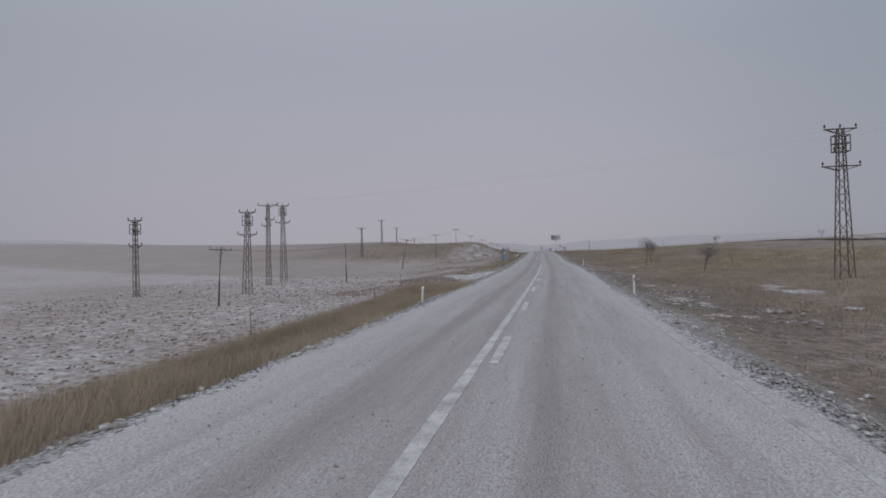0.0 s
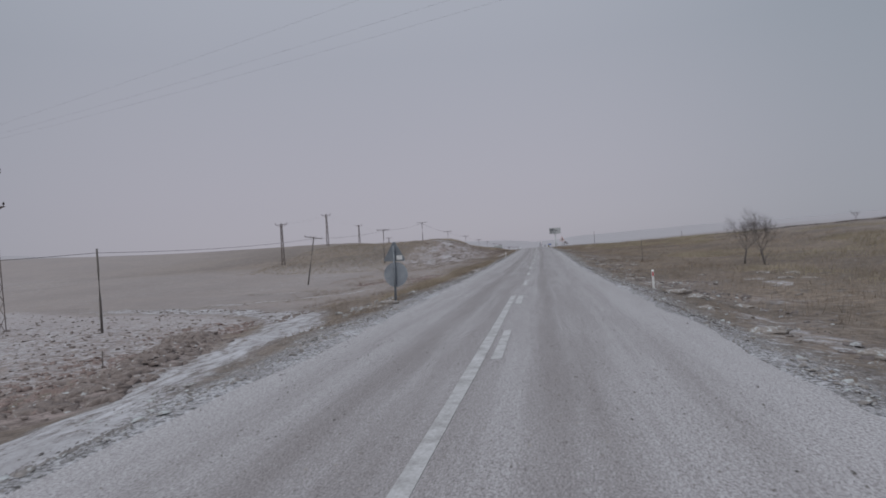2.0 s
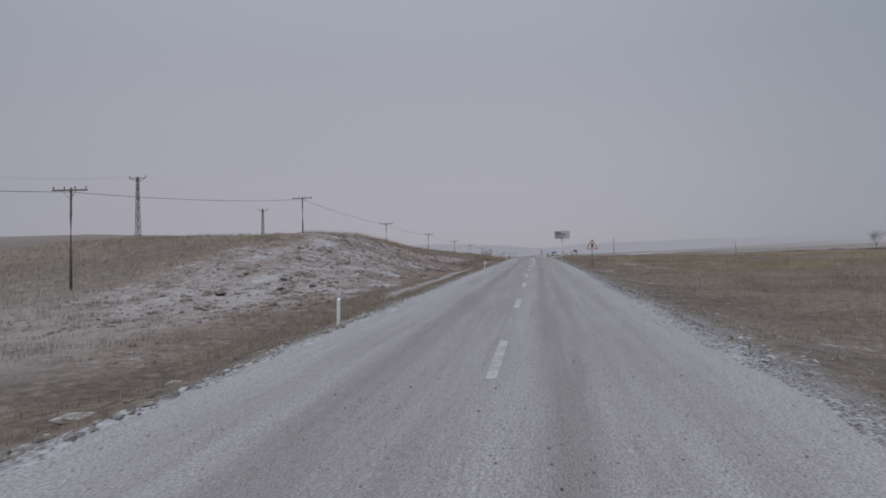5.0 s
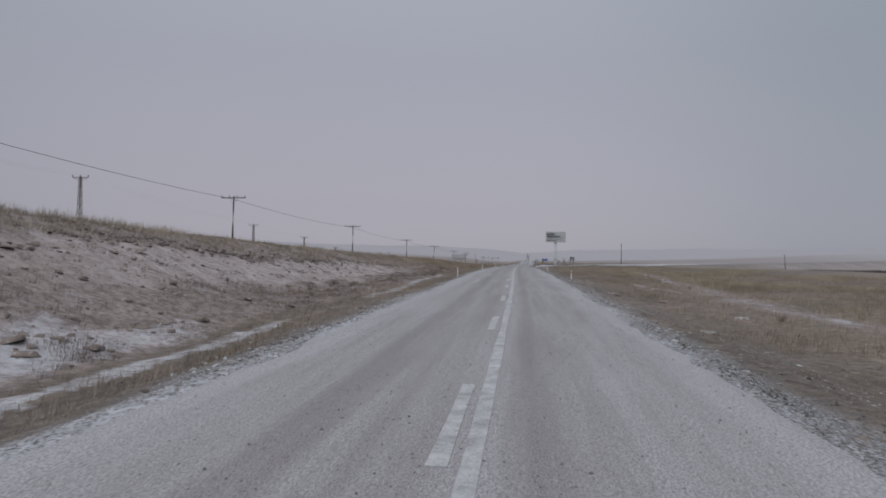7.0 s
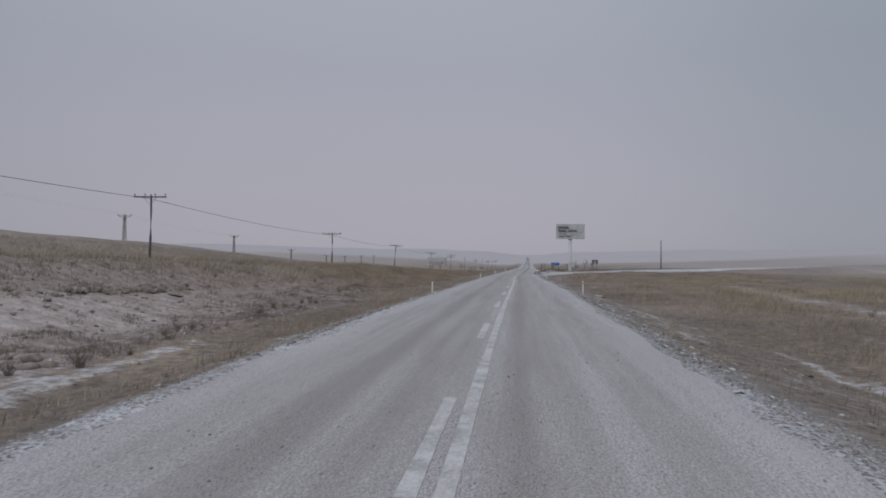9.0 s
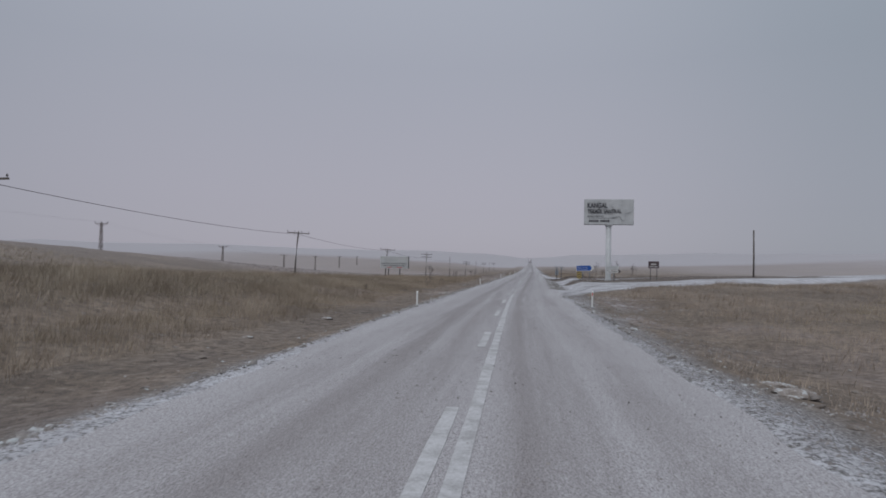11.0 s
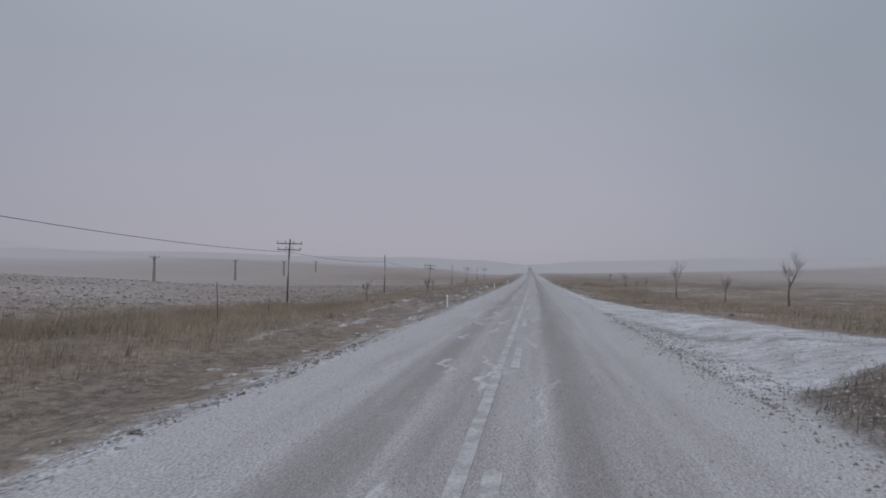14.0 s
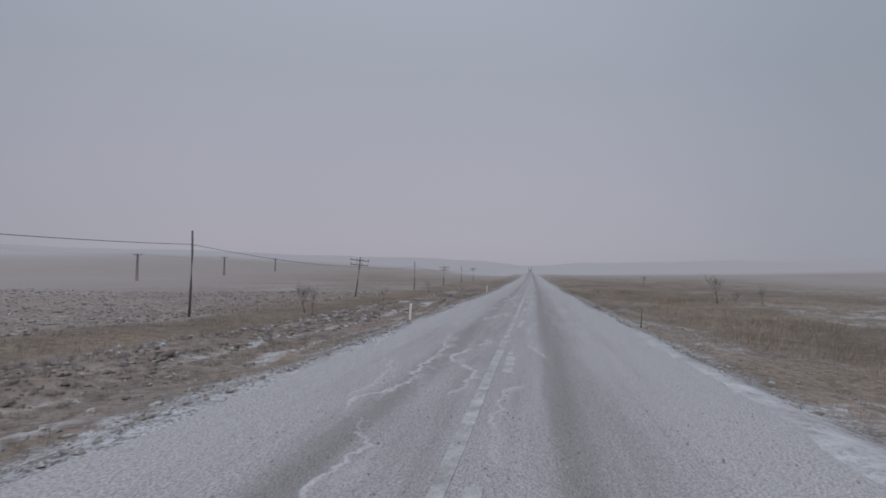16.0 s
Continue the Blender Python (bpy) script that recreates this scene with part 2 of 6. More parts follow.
    base = mix_col(nodes, links, attribute(nodes, "wisps"), mix_col(nodes, links, stone, (0.111, 0.101, 0.103), (0.372, 0.344, 0.349)), mix_col(nodes, links, stone, (0.100, 0.092, 0.095), (0.352, 0.328, 0.336)))
    col = mix_col(nodes, links, white, base, (0.632, 0.628, 0.660))
    col = mix_col(nodes, links, math_op(nodes, links, "MULTIPLY", remap(nodes, links, pits, 0.53, 0.61), 0.72), col, (0.085, 0.076, 0.076))
    specks = tex_noise(nodes, links, uv, 11.0, 8, 0.88, (1.0, 0.7, 1.0))
    col = mix_col(nodes, links, math_op(nodes, links, "MULTIPLY", remap(nodes, links, specks, 0.565, 0.62), 0.72), col, (0.095, 0.084, 0.082))
    col = mix_col(nodes, links, math_op(nodes, links, "MULTIPLY", remap(nodes, links, specks, 0.43, 0.37), 0.42), col, (0.60, 0.61, 0.635))
    links.new(col, bsdf.inputs["Base Color"])
    h = math_op(nodes, links, "ADD", grain, math_op(nodes, links, "MULTIPLY", fine, 0.6))
    bump(nodes, links, bsdf, h, 0.4, 0.006)
    return mat


def paint_material(name, light, hold):
    """Old road paint, broken by wear and the same thin snow."""
    mat, nodes, links, bsdf = material(name, 0.7)
    co = nodes.new("ShaderNodeTexCoord").outputs["Object"]
    a = tex_noise(nodes, links, co, 2.5, 6, 0.7)
    b = tex_noise(nodes, links, co, 30.0, 4, 0.7)
    f = math_op(nodes, links, "ADD", math_op(nodes, links, "MULTIPLY", a, 0.6), math_op(nodes, links, "MULTIPLY", b, 0.4))
    col = mix_col(nodes, links, remap(nodes, links, f, hold - 0.12, hold + 0.22), (0.235, 0.225, 0.226), light)
    links.new(col, bsdf.inputs["Base Color"])
    bump(nodes, links, bsdf, b, 0.3, 0.005)
    return mat


def grass_material(name, a, b):
    mat, nodes, links, bsdf = material(name, 0.9)
    bsdf.inputs["Specular IOR Level"].default_value = 0.1
    rnd = nodes.new("ShaderNodeNewGeometry").outputs["Random Per Island"]
    co = nodes.new("ShaderNodeTexCoord").outputs["Object"]
    n = tex_noise(nodes, links, co, 0.30, 5, 0.65, (1.0, 0.6, 1.0))
    f = math_op(nodes, links, "ADD", math_op(nodes, links, "MULTIPLY", rnd, 0.35), remap(nodes, links, n, 0.34, 0.66, -0.05, 0.75))
    links.new(mix_col(nodes, links, f, a, b), bsdf.inputs["Base Color"])
    return mat


M_GROUND, M_ROAD, M_PAINT = ground_material(), road_material(), paint_material("worn_road_paint", (0.515, 0.515, 0.53), 0.43)
M_OLD_PAINT = paint_material("thin_old_road_paint", (0.51, 0.515, 0.54), 0.475)
M_GRASS = grass_material("dry_grass", (0.206, 0.166, 0.132), (0.405, 0.334, 0.272))
M_VERGE_GRASS = grass_material("verge_grass", (0.245, 0.202, 0.155), (0.450, 0.380, 0.298))
M_WEED = grass_material("withered_island_weeds", (0.072, 0.060, 0.054), (0.168, 0.140, 0.124))
M_GOLD = grass_material("golden_grass", (0.265, 0.228, 0.165), (0.470, 0.410, 0.308))
M_OLIVE = grass_material("olive_brow_grass", (0.275, 0.235, 0.188), (0.465, 0.405, 0.328))
M_BANK_BRUSH = grass_material("dark_bank_brush", (0.150, 0.120, 0.107), (0.300, 0.250, 0.222))
M_BRUSH = grass_material("dark_weeds", (0.165, 0.135, 0.114), (0.330, 0.276, 0.230))
M_WOOD = plain_material("weathered_pole_wood", (0.085, 0.075, 0.070), (0.19, 0.168, 0.155), 0.9, 0, 3, 30, 0.3, (6, 6, 0.6))
M_STEEL = plain_material("rusty_galvanised_steel", (0.10, 0.075, 0.068), (0.22, 0.18, 0.165), 0.65, 0.4, 4, 40)
M_INSUL = plain_material("dark_glazed_porcelain", (0.05, 0.04, 0.04), (0.10, 0.085, 0.08), 0.3)
M_CABLE = plain_material("black_cable", (0.03, 0.022, 0.022), (0.055, 0.04, 0.04), 0.6)
M_WHITE = plain_material("dull_white_paint", (0.60, 0.60, 0.60), (0.76, 0.76, 0.76), 0.6, 0, 1.2, 15, 0.05)
M_POST = plain_material("white_plastic_post", (0.62, 0.62, 0.62), (0.80, 0.80, 0.80), 0.5, 0, 5, 40, 0.05)
M_BOARD = plain_material("grubby_board_face", (0.42, 0.43, 0.44), (0.55, 0.56, 0.57), 0.6, 0, 1.0, 12, 0.05)
M_BACK = plain_material("grey_sheet_metal", (0.22, 0.24, 0.27), (0.34, 0.365, 0.40), 0.5, 0.3, 2, 20, 0.05)
M_TUBE = plain_material("galvanised_tube", (0.22, 0.225, 0.235), (0.36, 0.365, 0.375), 0.5, 0.5, 5, 40)
M_DARK = plain_material("dark_painted_metal", (0.045, 0.04, 0.045), (0.085, 0.075, 0.08), 0.6)
M_LETTER = plain_material("dark_grey_lettering", (0.06, 0.06, 0.068), (0.10, 0.10, 0.11), 0.6)
M_BLUE = plain_material("blue_sign_face", (0.012, 0.075, 0.33), (0.02, 0.105, 0.42), 0.4, 0, 2, 20, 0.03)
M_YELLOW = plain_material("yellow_sign_face", (0.42, 0.31, 0.09), (0.52, 0.40, 0.13), 0.5, 0, 3, 20, 0.03)
M_RED = plain_material("red_sign_face", (0.42, 0.03, 0.035), (0.55, 0.05, 0.05), 0.45, 0, 3, 20, 0.03)
M_BROWN = plain_material("dark_brown_sign_face", (0.060, 0.040, 0.045), (0.10, 0.07, 0.075), 0.5, 0, 3, 20, 0.03)
M_BARK = plain_material("dark_bark", (0.095, 0.082, 0.080), (0.19, 0.168, 0.160), 0.95, 0, 8, 40, 0.4)
M_CLOD = plain_material("frozen_earth", (0.120, 0.096, 0.089), (0.275, 0.230, 0.212), 0.95, 0, 4, 25, 0.6, None, 0.15)
M_VERGE = plain_material("frozen_verge_soil", (0.115, 0.095, 0.085), (0.27, 0.235, 0.21), 0.95, 0, 4, 25, 0.6, None, 0.2)
M_CHURN = plain_material("churned_frozen_earth", (0.105, 0.088, 0.085), (0.245, 0.212, 0.207), 0.95, 0, 4, 25, 0.6, None, 0.3)
M_RED_EARTH = plain_material("reddish_turned_earth", (0.150, 0.108, 0.098), (0.315, 0.245, 0.225), 0.95, 0, 4, 25, 0.6, None, 0.2)
M_TUSSOCK = plain_material("matted_brown_tussock", (0.148, 0.119, 0.107), (0.298, 0.250, 0.224), 0.95, 0, 7, 45, 0.7, None, 0.16)
M_CRUST = plain_material("snow_crusted_crumbs", (0.16, 0.145, 0.138), (0.34, 0.315, 0.305), 0.95, 0, 6, 30, 0.6, None, 0.38)
M_CRUMB = grass_material("grit_and_frozen_crumbs", (0.055, 0.050, 0.048), (0.36, 0.335, 0.33))
M_DARK_BACK = plain_material("dark_sign_back", (0.085, 0.09, 0.105), (0.135, 0.14, 0.155), 0.6, 0.2, 3, 30)
M_SLATE_BACK = plain_material("slate_grey_sign_back", (0.15, 0.165, 0.19), (0.235, 0.255, 0.28), 0.55, 0.2, 2, 20, 0.05)
M_HUMMOCK = plain_material("snow_dusted_matted_grass", (0.185, 0.160, 0.145), (0.36, 0.322, 0.300), 0.95, 0, 9, 55, 0.9, None, 0.34)
# base colour lifted to take in the haze over the distant sign back
M_PALE_BACK = plain_material("pale_sign_back", (0.40, 0.415, 0.44), (0.51, 0.525, 0.55), 0.6, 0.1, 2, 20, 0.05)
M_GRIT = plain_material("dark_road_grit", (0.085, 0.078, 0.074), (0.26, 0.245, 0.235), 0.9, 0, 8, 40, 0.4)
M_COLUMN = plain_material("weathered_white_column", (0.46, 0.475, 0.49), (0.58, 0.595, 0.61), 0.55, 0, 1.5, 15, 0.05)
M_RUST = plain_material("rust_orange_paint", (0.20, 0.09, 0.05), (0.33, 0.15, 0.08), 0.8, 0, 8, 40)
M_TWIG = plain_material("brown_twigs", (0.11, 0.088, 0.075), (0.23, 0.188, 0.160), 0.95, 0, 8, 40, 0.3)
M_STONE = plain_material("pale_stone", (0.17, 0.152, 0.14), (0.33, 0.305, 0.288), 0.9, 0, 4, 25, 0.5, None, 0.12)


# ---- the lie of the land ----
KNOT_X = [0.0, 0.0, -0.13, -0.99, -1.65, -2.71, -3.9, -5.43, -6.62, -7.97, -8.39, -8.79, -9.22, -9.7, -10.24, -10.82, -11.46, -12.14, -12.87]
KNOT_Z = [0.0, 0.0, 0.29, 0.6, 1.36, 2.02, 2.5, 2.9, 2.95, 2.78, 2.78, 2.81, 2.87, 2.89, 2.98, 3.16, 3.41, 3.74, 4.15]


def along(knots, y):
    """A smooth curve through knots 40 m apart from y = -20; straight on past the ends."""
    c = np.asarray(knots)
    u = np.clip((np.asarray(y, float) + 20) / 40.0, 0, len(c) - 1.001)
    i = u.astype(int)
    f = u - i
    g = lambda j: c[np.clip(j, 0, len(c) - 1)]
    m0, m1 = (g(i + 1) - g(i - 1)) / 2, (g(i + 2) - g(i)) / 2
    return (2 * f**3 - 3 * f**2 + 1) * g(i) + (f**3 - 2 * f**2 + f) * m0 + (-2 * f**3 + 3 * f**2) * g(i + 1) + (f**3 - f**2) * m1


def road_x(y):
    y = np.asarray(y, float)
    return along(KNOT_X, y) - 0.0182 * np.maximum(y - 700, 0)


def road_z(y):
    y = np.asarray(y, float)
    far = np.maximum(y - 700, 0)
    return along(KNOT_Z, y) + 0.0102 * far


def smooth(a, b, v):
    t = np.clip((v - a) / (b - a), 0, 1)
    return t * t * (3 - 2 * t)


def lattice_noise(x, y, seed):
    """Value noise in -1..1."""
    xi, yi = np.floor(x).astype(np.int64), np.floor(y).astype(np.int64)
    fx, fy = x - xi, y - yi
    fx, fy = fx * fx * (3 - 2 * fx), fy * fy * (3 - 2 * fy)

    def h(a, b):
        n = (a * 374761393 + b * 668265263 + seed * 1442695041) & 0xFFFFFFFF
        n = ((n ^ (n >> 13)) * 1274126177) & 0xFFFFFFFF
        return ((n ^ (n >> 16)) & 0xFFFF) / 32767.5 - 1
    return (h(xi, yi) * (1 - fx) + h(xi + 1, yi) * fx) * (1 - fy) + (h(xi, yi + 1) * (1 - fx) + h(xi + 1, yi + 1) * fx) * fy


def polygon_depth(u, y, poly):
    """Metres inside a polygon (negative outside)."""
    inside = np.zeros(np.shape(u), bool)
    best = np.full(np.shape(u), 1e9)
    for (ax, ay), (bx, by) in zip(poly, poly[1:] + poly[:1]):
        inside ^= ((ay > y) != (by > y)) & (u < (bx - ax) * (y - ay) / (by - ay + 1e-9) + ax)
        t = np.clip(((u - ax) * (bx - ax) + (y - ay) * (by - ay)) / ((bx - ax) ** 2 + (by - ay) ** 2), 0, 1)
        best = np.minimum(best, np.hypot(u - ax - t * (bx - ax), y - ay - t * (by - ay)))
    return np.where(inside, best, -best)


def line_distance(u, y, pts):
    best = np.full(np.shape(u), 1e9)
    for (ax, ay), (bx, by) in zip(pts, pts[1:]):
        t = np.clip(((u - ax) * (bx - ax) + (y - ay) * (by - ay)) / ((bx - ax) ** 2 + (by - ay) ** 2), 0, 1)
        best = np.minimum(best, np.hypot(u - ax - t * (bx - ax), y - ay - t * (by - ay)))
    return best


# u is metres to the right of the centre line, y metres along the road
JUNCTION = [(2.6, 338), (4.0, 346), (6.6, 351.5), (10, 357), (14.6, 361.5), (19.5, 367), (45, 392), (150, 473), (300, 562), (298, 574), (147, 483), (43, 410), (22, 405), (11.4, 397.5), (8.6, 402), (7.3, 408), (6.9, 412), (6.4, 415), (5.95, 420), (5.3, 426), (4.7, 436), (4.2, 450), (3.6, 468), (2.6, 478)]
ISLAND_1 = [(4.6, 370.2), (5.1, 368.3), (7.3, 368.3), (10.8, 370), (15.5, 374), (24, 384), (45, 397), (43, 403), (24, 395), (14, 388), (11, 385), (8, 381), (5.4, 375.5)]
ISLAND_2 = [(3.8, 391), (4.3, 388), (7.2, 387.6), (10, 389.8), (18, 395.4), (32, 403), (31, 406), (16, 398), (9, 394.8), (5.8, 396.6), (4.3, 395.5)]
FARM_TRACK = [(-4.2, 52), (-6.0, 60), (-7.6, 67), (-9.2, 73), (-10.6, 78.5), (-11.6, 83), (-12.9, 88), (-15.5, 94), (-19.5, 99.5), (-25, 103.5), (-33, 107), (-43, 110.6), (-150, 166)]
FIELD = [(-5, -40), (-13.5, 40), (-13.0, 56), (-10.2, 66), (-11.4, 72), (-12.7, 78), (-13.6, 82.5), (-15, 87), (-18.5, 94.5), (-24, 99.5), (-32, 103.5), (-43, 107), (-160, 160), (-160, -40)]
TURNED = [(-10.6, 67), (-12.4, 73.5), (-14.2, 79), (-16.2, 82.5), (-19.0, 86)]
APRON = [(-3.3, 42), (-4.9, 46), (-6.0, 52), (-7.2, 59), (-9.0, 67), (-10.4, 73), (-11.9, 78), (-12.8, 82.2), (-13.75, 85.6), (-15.5, 90), (-18, 95), (-17, 98.5), (-14.4, 94.5), (-11.4, 88.5), (-9.4, 83), (-8.0, 77), (-6.4, 70.5), (-4.9, 66), (-4.0, 62)]
RUTS = [[(-7.4, 405), (-7.1, 414), (-6.45, 421), (-6.45, 436), (-7.4, 452), (-6.9, 485), (-6.3, 520)], [(-8.4, 404), (-8.5, 412), (-8.6, 418), (-8.55, 428), (-9.4, 452), (-8.6, 485), (-8.0, 520)], [(-5.4, 422), (-5.8, 455), (-5.4, 488), (-5.0, 520)]]

TURNS = [[(3.0, 341), (4.2, 352), (7.5, 360), (14, 368), (24, 379)], [(3.2, 338), (5.4, 351), (9.2, 358), (16, 365.5), (26, 376)], [(3.0, 418), (4.6, 404), (8.2, 398.6), (16, 400.5)],
         [(2.9, 366), (4.0, 377), (7.5, 383.5), (14, 391), (24, 398)], [(3.0, 384), (4.2, 378.5), (7.2, 382.2), (13, 390)]]
OLD_LANE = [(-30, 110), (-23, 113.5), (-18.5, 116.2), (-15.3, 117.8), (-11.8, 118.3), (-10.6, 120), (-9.8, 122.5), (-9.2, 127), (-8.6, 133)]
SIDE_LANE = [(-34, 121), (-25, 123.5), (-20, 124.5), (-15.5, 122.5), (-12, 120.5)]
LANE_EARTH = [(-20.5, 129.5), (-17, 128.5), (-13.5, 128), (-11, 125), (-12.5, 121)]
SNOW_PATCHES = [(13.3, 36, 1.3, 4.0), (14.6, 42, 1.0, 3.0), (7.2, 27.6, 0.5, 1.0), (6.6, 73, 0.5, 1.2), (6.7, 80, 0.5, 1.4), (6.4, 70, 0.4, 1.0), (11.9, 87, 0.8, 2.0), (12.5, 92, 0.7, 1.5), (7.2, 437.5, 0.8, 1.6), (5.2, 443, 0.5, 2.6), (11.8, 254, 0.35, 5.0), (13.3, 247, 0.4, 4.0), (8.5, 262, 0.35, 7.0), (9.0, 345, 0.5, 0.8)]
RIGHT_LANE = [(15.5, 205), (14.2, 222), (14.3, 235), (15.8, 246), (18.0, 270), (19.6, 283), (21.2, 299), (24, 322)]
SIDE_ROAD = [(12, 374), (22, 388), (44, 401), (150, 478), (300, 568)]

LEFT_NEAR = ([-40, 72, 94, 135, 160, 173, 182, 190, 200, 211, 222, 235, 251, 270, 289, 328, 366, 404, 442, 479, 517, 600],
             [-2.6, -2.6, -2.4, -2.0, -1.5, -0.5, 1.2, 2.5, 3.5, 3.6, 3.1, 2.55, 2.05, 1.8, 1.45, 1.2, 0.4, -0.25, -1.35, -1.50, -1.55, -1.5])
LEFT_FAR = ([-40, 72, 120, 176, 218, 276, 351, 403, 466, 526, 590, 850],
            [-2.7, -2.7, -1.9, 0.3, 4.7, 5.9, 5.0, 3.0, 0.4, -2.4, -2.0, 1.0])
RIGHT_NEAR = ([-40, 30, 50, 72, 110, 180, 240, 300, 340, 360, 395, 415, 438, 457, 500, 600],
              [-0.5, -0.6, -0.9, -0.95, -0.9, -0.8, -1.0, -0.9, -0.3, 0.42, 0.42, 0.05, -0.5, -0.85, -0.4, 0.0])
RIGHT_FAR = ([-40, 50, 110, 170, 240, 300, 362, 415, 480, 600, 850],
             [0.3, 0.8, 1.6, 1.7, 0.7, 0.25, 0.4, 0.3, 0.0, 0.0, 0.0])


def land(u, y):
    """Height of the ground over the road's level, without small roughness."""
    u, y = np.asarray(u, float), np.asarray(y, float)
    ln, lf = np.interp(y, *LEFT_NEAR), np.interp(y, *LEFT_FAR)
    rn, rf = np.interp(y, *RIGHT_NEAR), np.interp(y, *RIGHT_FAR)
    a = -u
    ditch = np.interp(y, [-40, 48, 62, 90, 128, 158, 168, 288, 350, 400, 520], [-1.25, -1.2, -1.25, -1.2, -1.3, -0.75, -0.7, -0.65, -0.4, -0.35, -0.35])
    left = -0.035 + (ditch + 0.035) * smooth(4.4, np.interp(y, [50, 62, 128, 150], [8.2, 9.6, 9.6, 8.2]), a) + (ln - ditch) * smooth(8.6, np.interp(y, [0, 50, 68, 108, 168, 288, 390], [14.0, 16.0, 21.0, 21.0, 23.0, 22.0, 15.0]), a)
    left = left - 0.55 * smooth(9, 13, a) * (1 - smooth(16, 21, a)) * smooth(215, 235, y) * (1 - smooth(270, 295, y))
    left = left + (lf - ln) * smooth(30, 68, a)
    right = -0.035 + (rn + 0.035) * smooth(4.6, np.interp(y, [0, 335, 360, 410, 450], [10.0, 9.0, 6.5, 6.5, 10.0]), u) + (rf - rn) * smooth(17, 58, u)
    left = left - np.interp(y, [0, 58, 68, 100, 120], [0.30, 0.30, 0.06, 0.06, 0.30]) * smooth(3.7, 4.9, a) * (1 - smooth(6.0, 8.2, a))
    right = right - 0.30 * smooth(3.7, 4.9, u) * (1 - smooth(6.5, 9.5, u)) * (1 - smooth(330, 350, y) * (1 - smooth(425, 445, y)))
    # turned earth heaped inside the bend of the farm track
    left = left + 0.40 * (1 - smooth(0.3, 1.7, line_distance(u, y, TURNED))) * smooth(68, 76, y)
    dz = np.where(u < 0, left, right)
    bank = smooth(13.0, 5.5, line_distance(u, y, SIDE_ROAD)) * smooth(9, 20, u)
    dz = dz + bank * (np.interp(u, [6, 20, 50, 80, 150, 300], [0.42, 0.75, 1.3, 2.1, 3.6, 6.0]) - dz)
    # far country: long low swells on every side
    r = np.abs(u)
    side = np.where(u < 0, 1.0, 1.1)
    dz = dz + side * (smooth(90, 420, r) * (7.0 + 4.0 * lattice_noise(u / 170 + 3, y / 210, 5)) + smooth(500, 1500, r) * 16)
    dz = dz + 14.0 * np.exp(-((u + 430) / 120) ** 2 - ((y - 480) / 130) ** 2)
    ahead = smooth(640, 1080, y) * smooth(22, 170, r) * (8.5 + 3.5 * lattice_noise(u / 140, y / 300 + 9, 8))
    return dz + ahead + smooth(1100, 2800, y) * 16


def brow_line(y):
    """Where the eroded bank breaks off below the hilltop."""
    return np.interp(y, [200, 240, 258, 273, 290, 340], [-18.2, -17.7, -17.8, -16.1, -15.2, -13.5])


def ground_z(u, y):
    return float(road_z(y) + land(u, y))


def at(u, y, dz=0.0):
    """A place on the ground, u metres right of the centre line."""
    return Vector((float(road_x(y)) + u, y, ground_z(u, y) + dz))


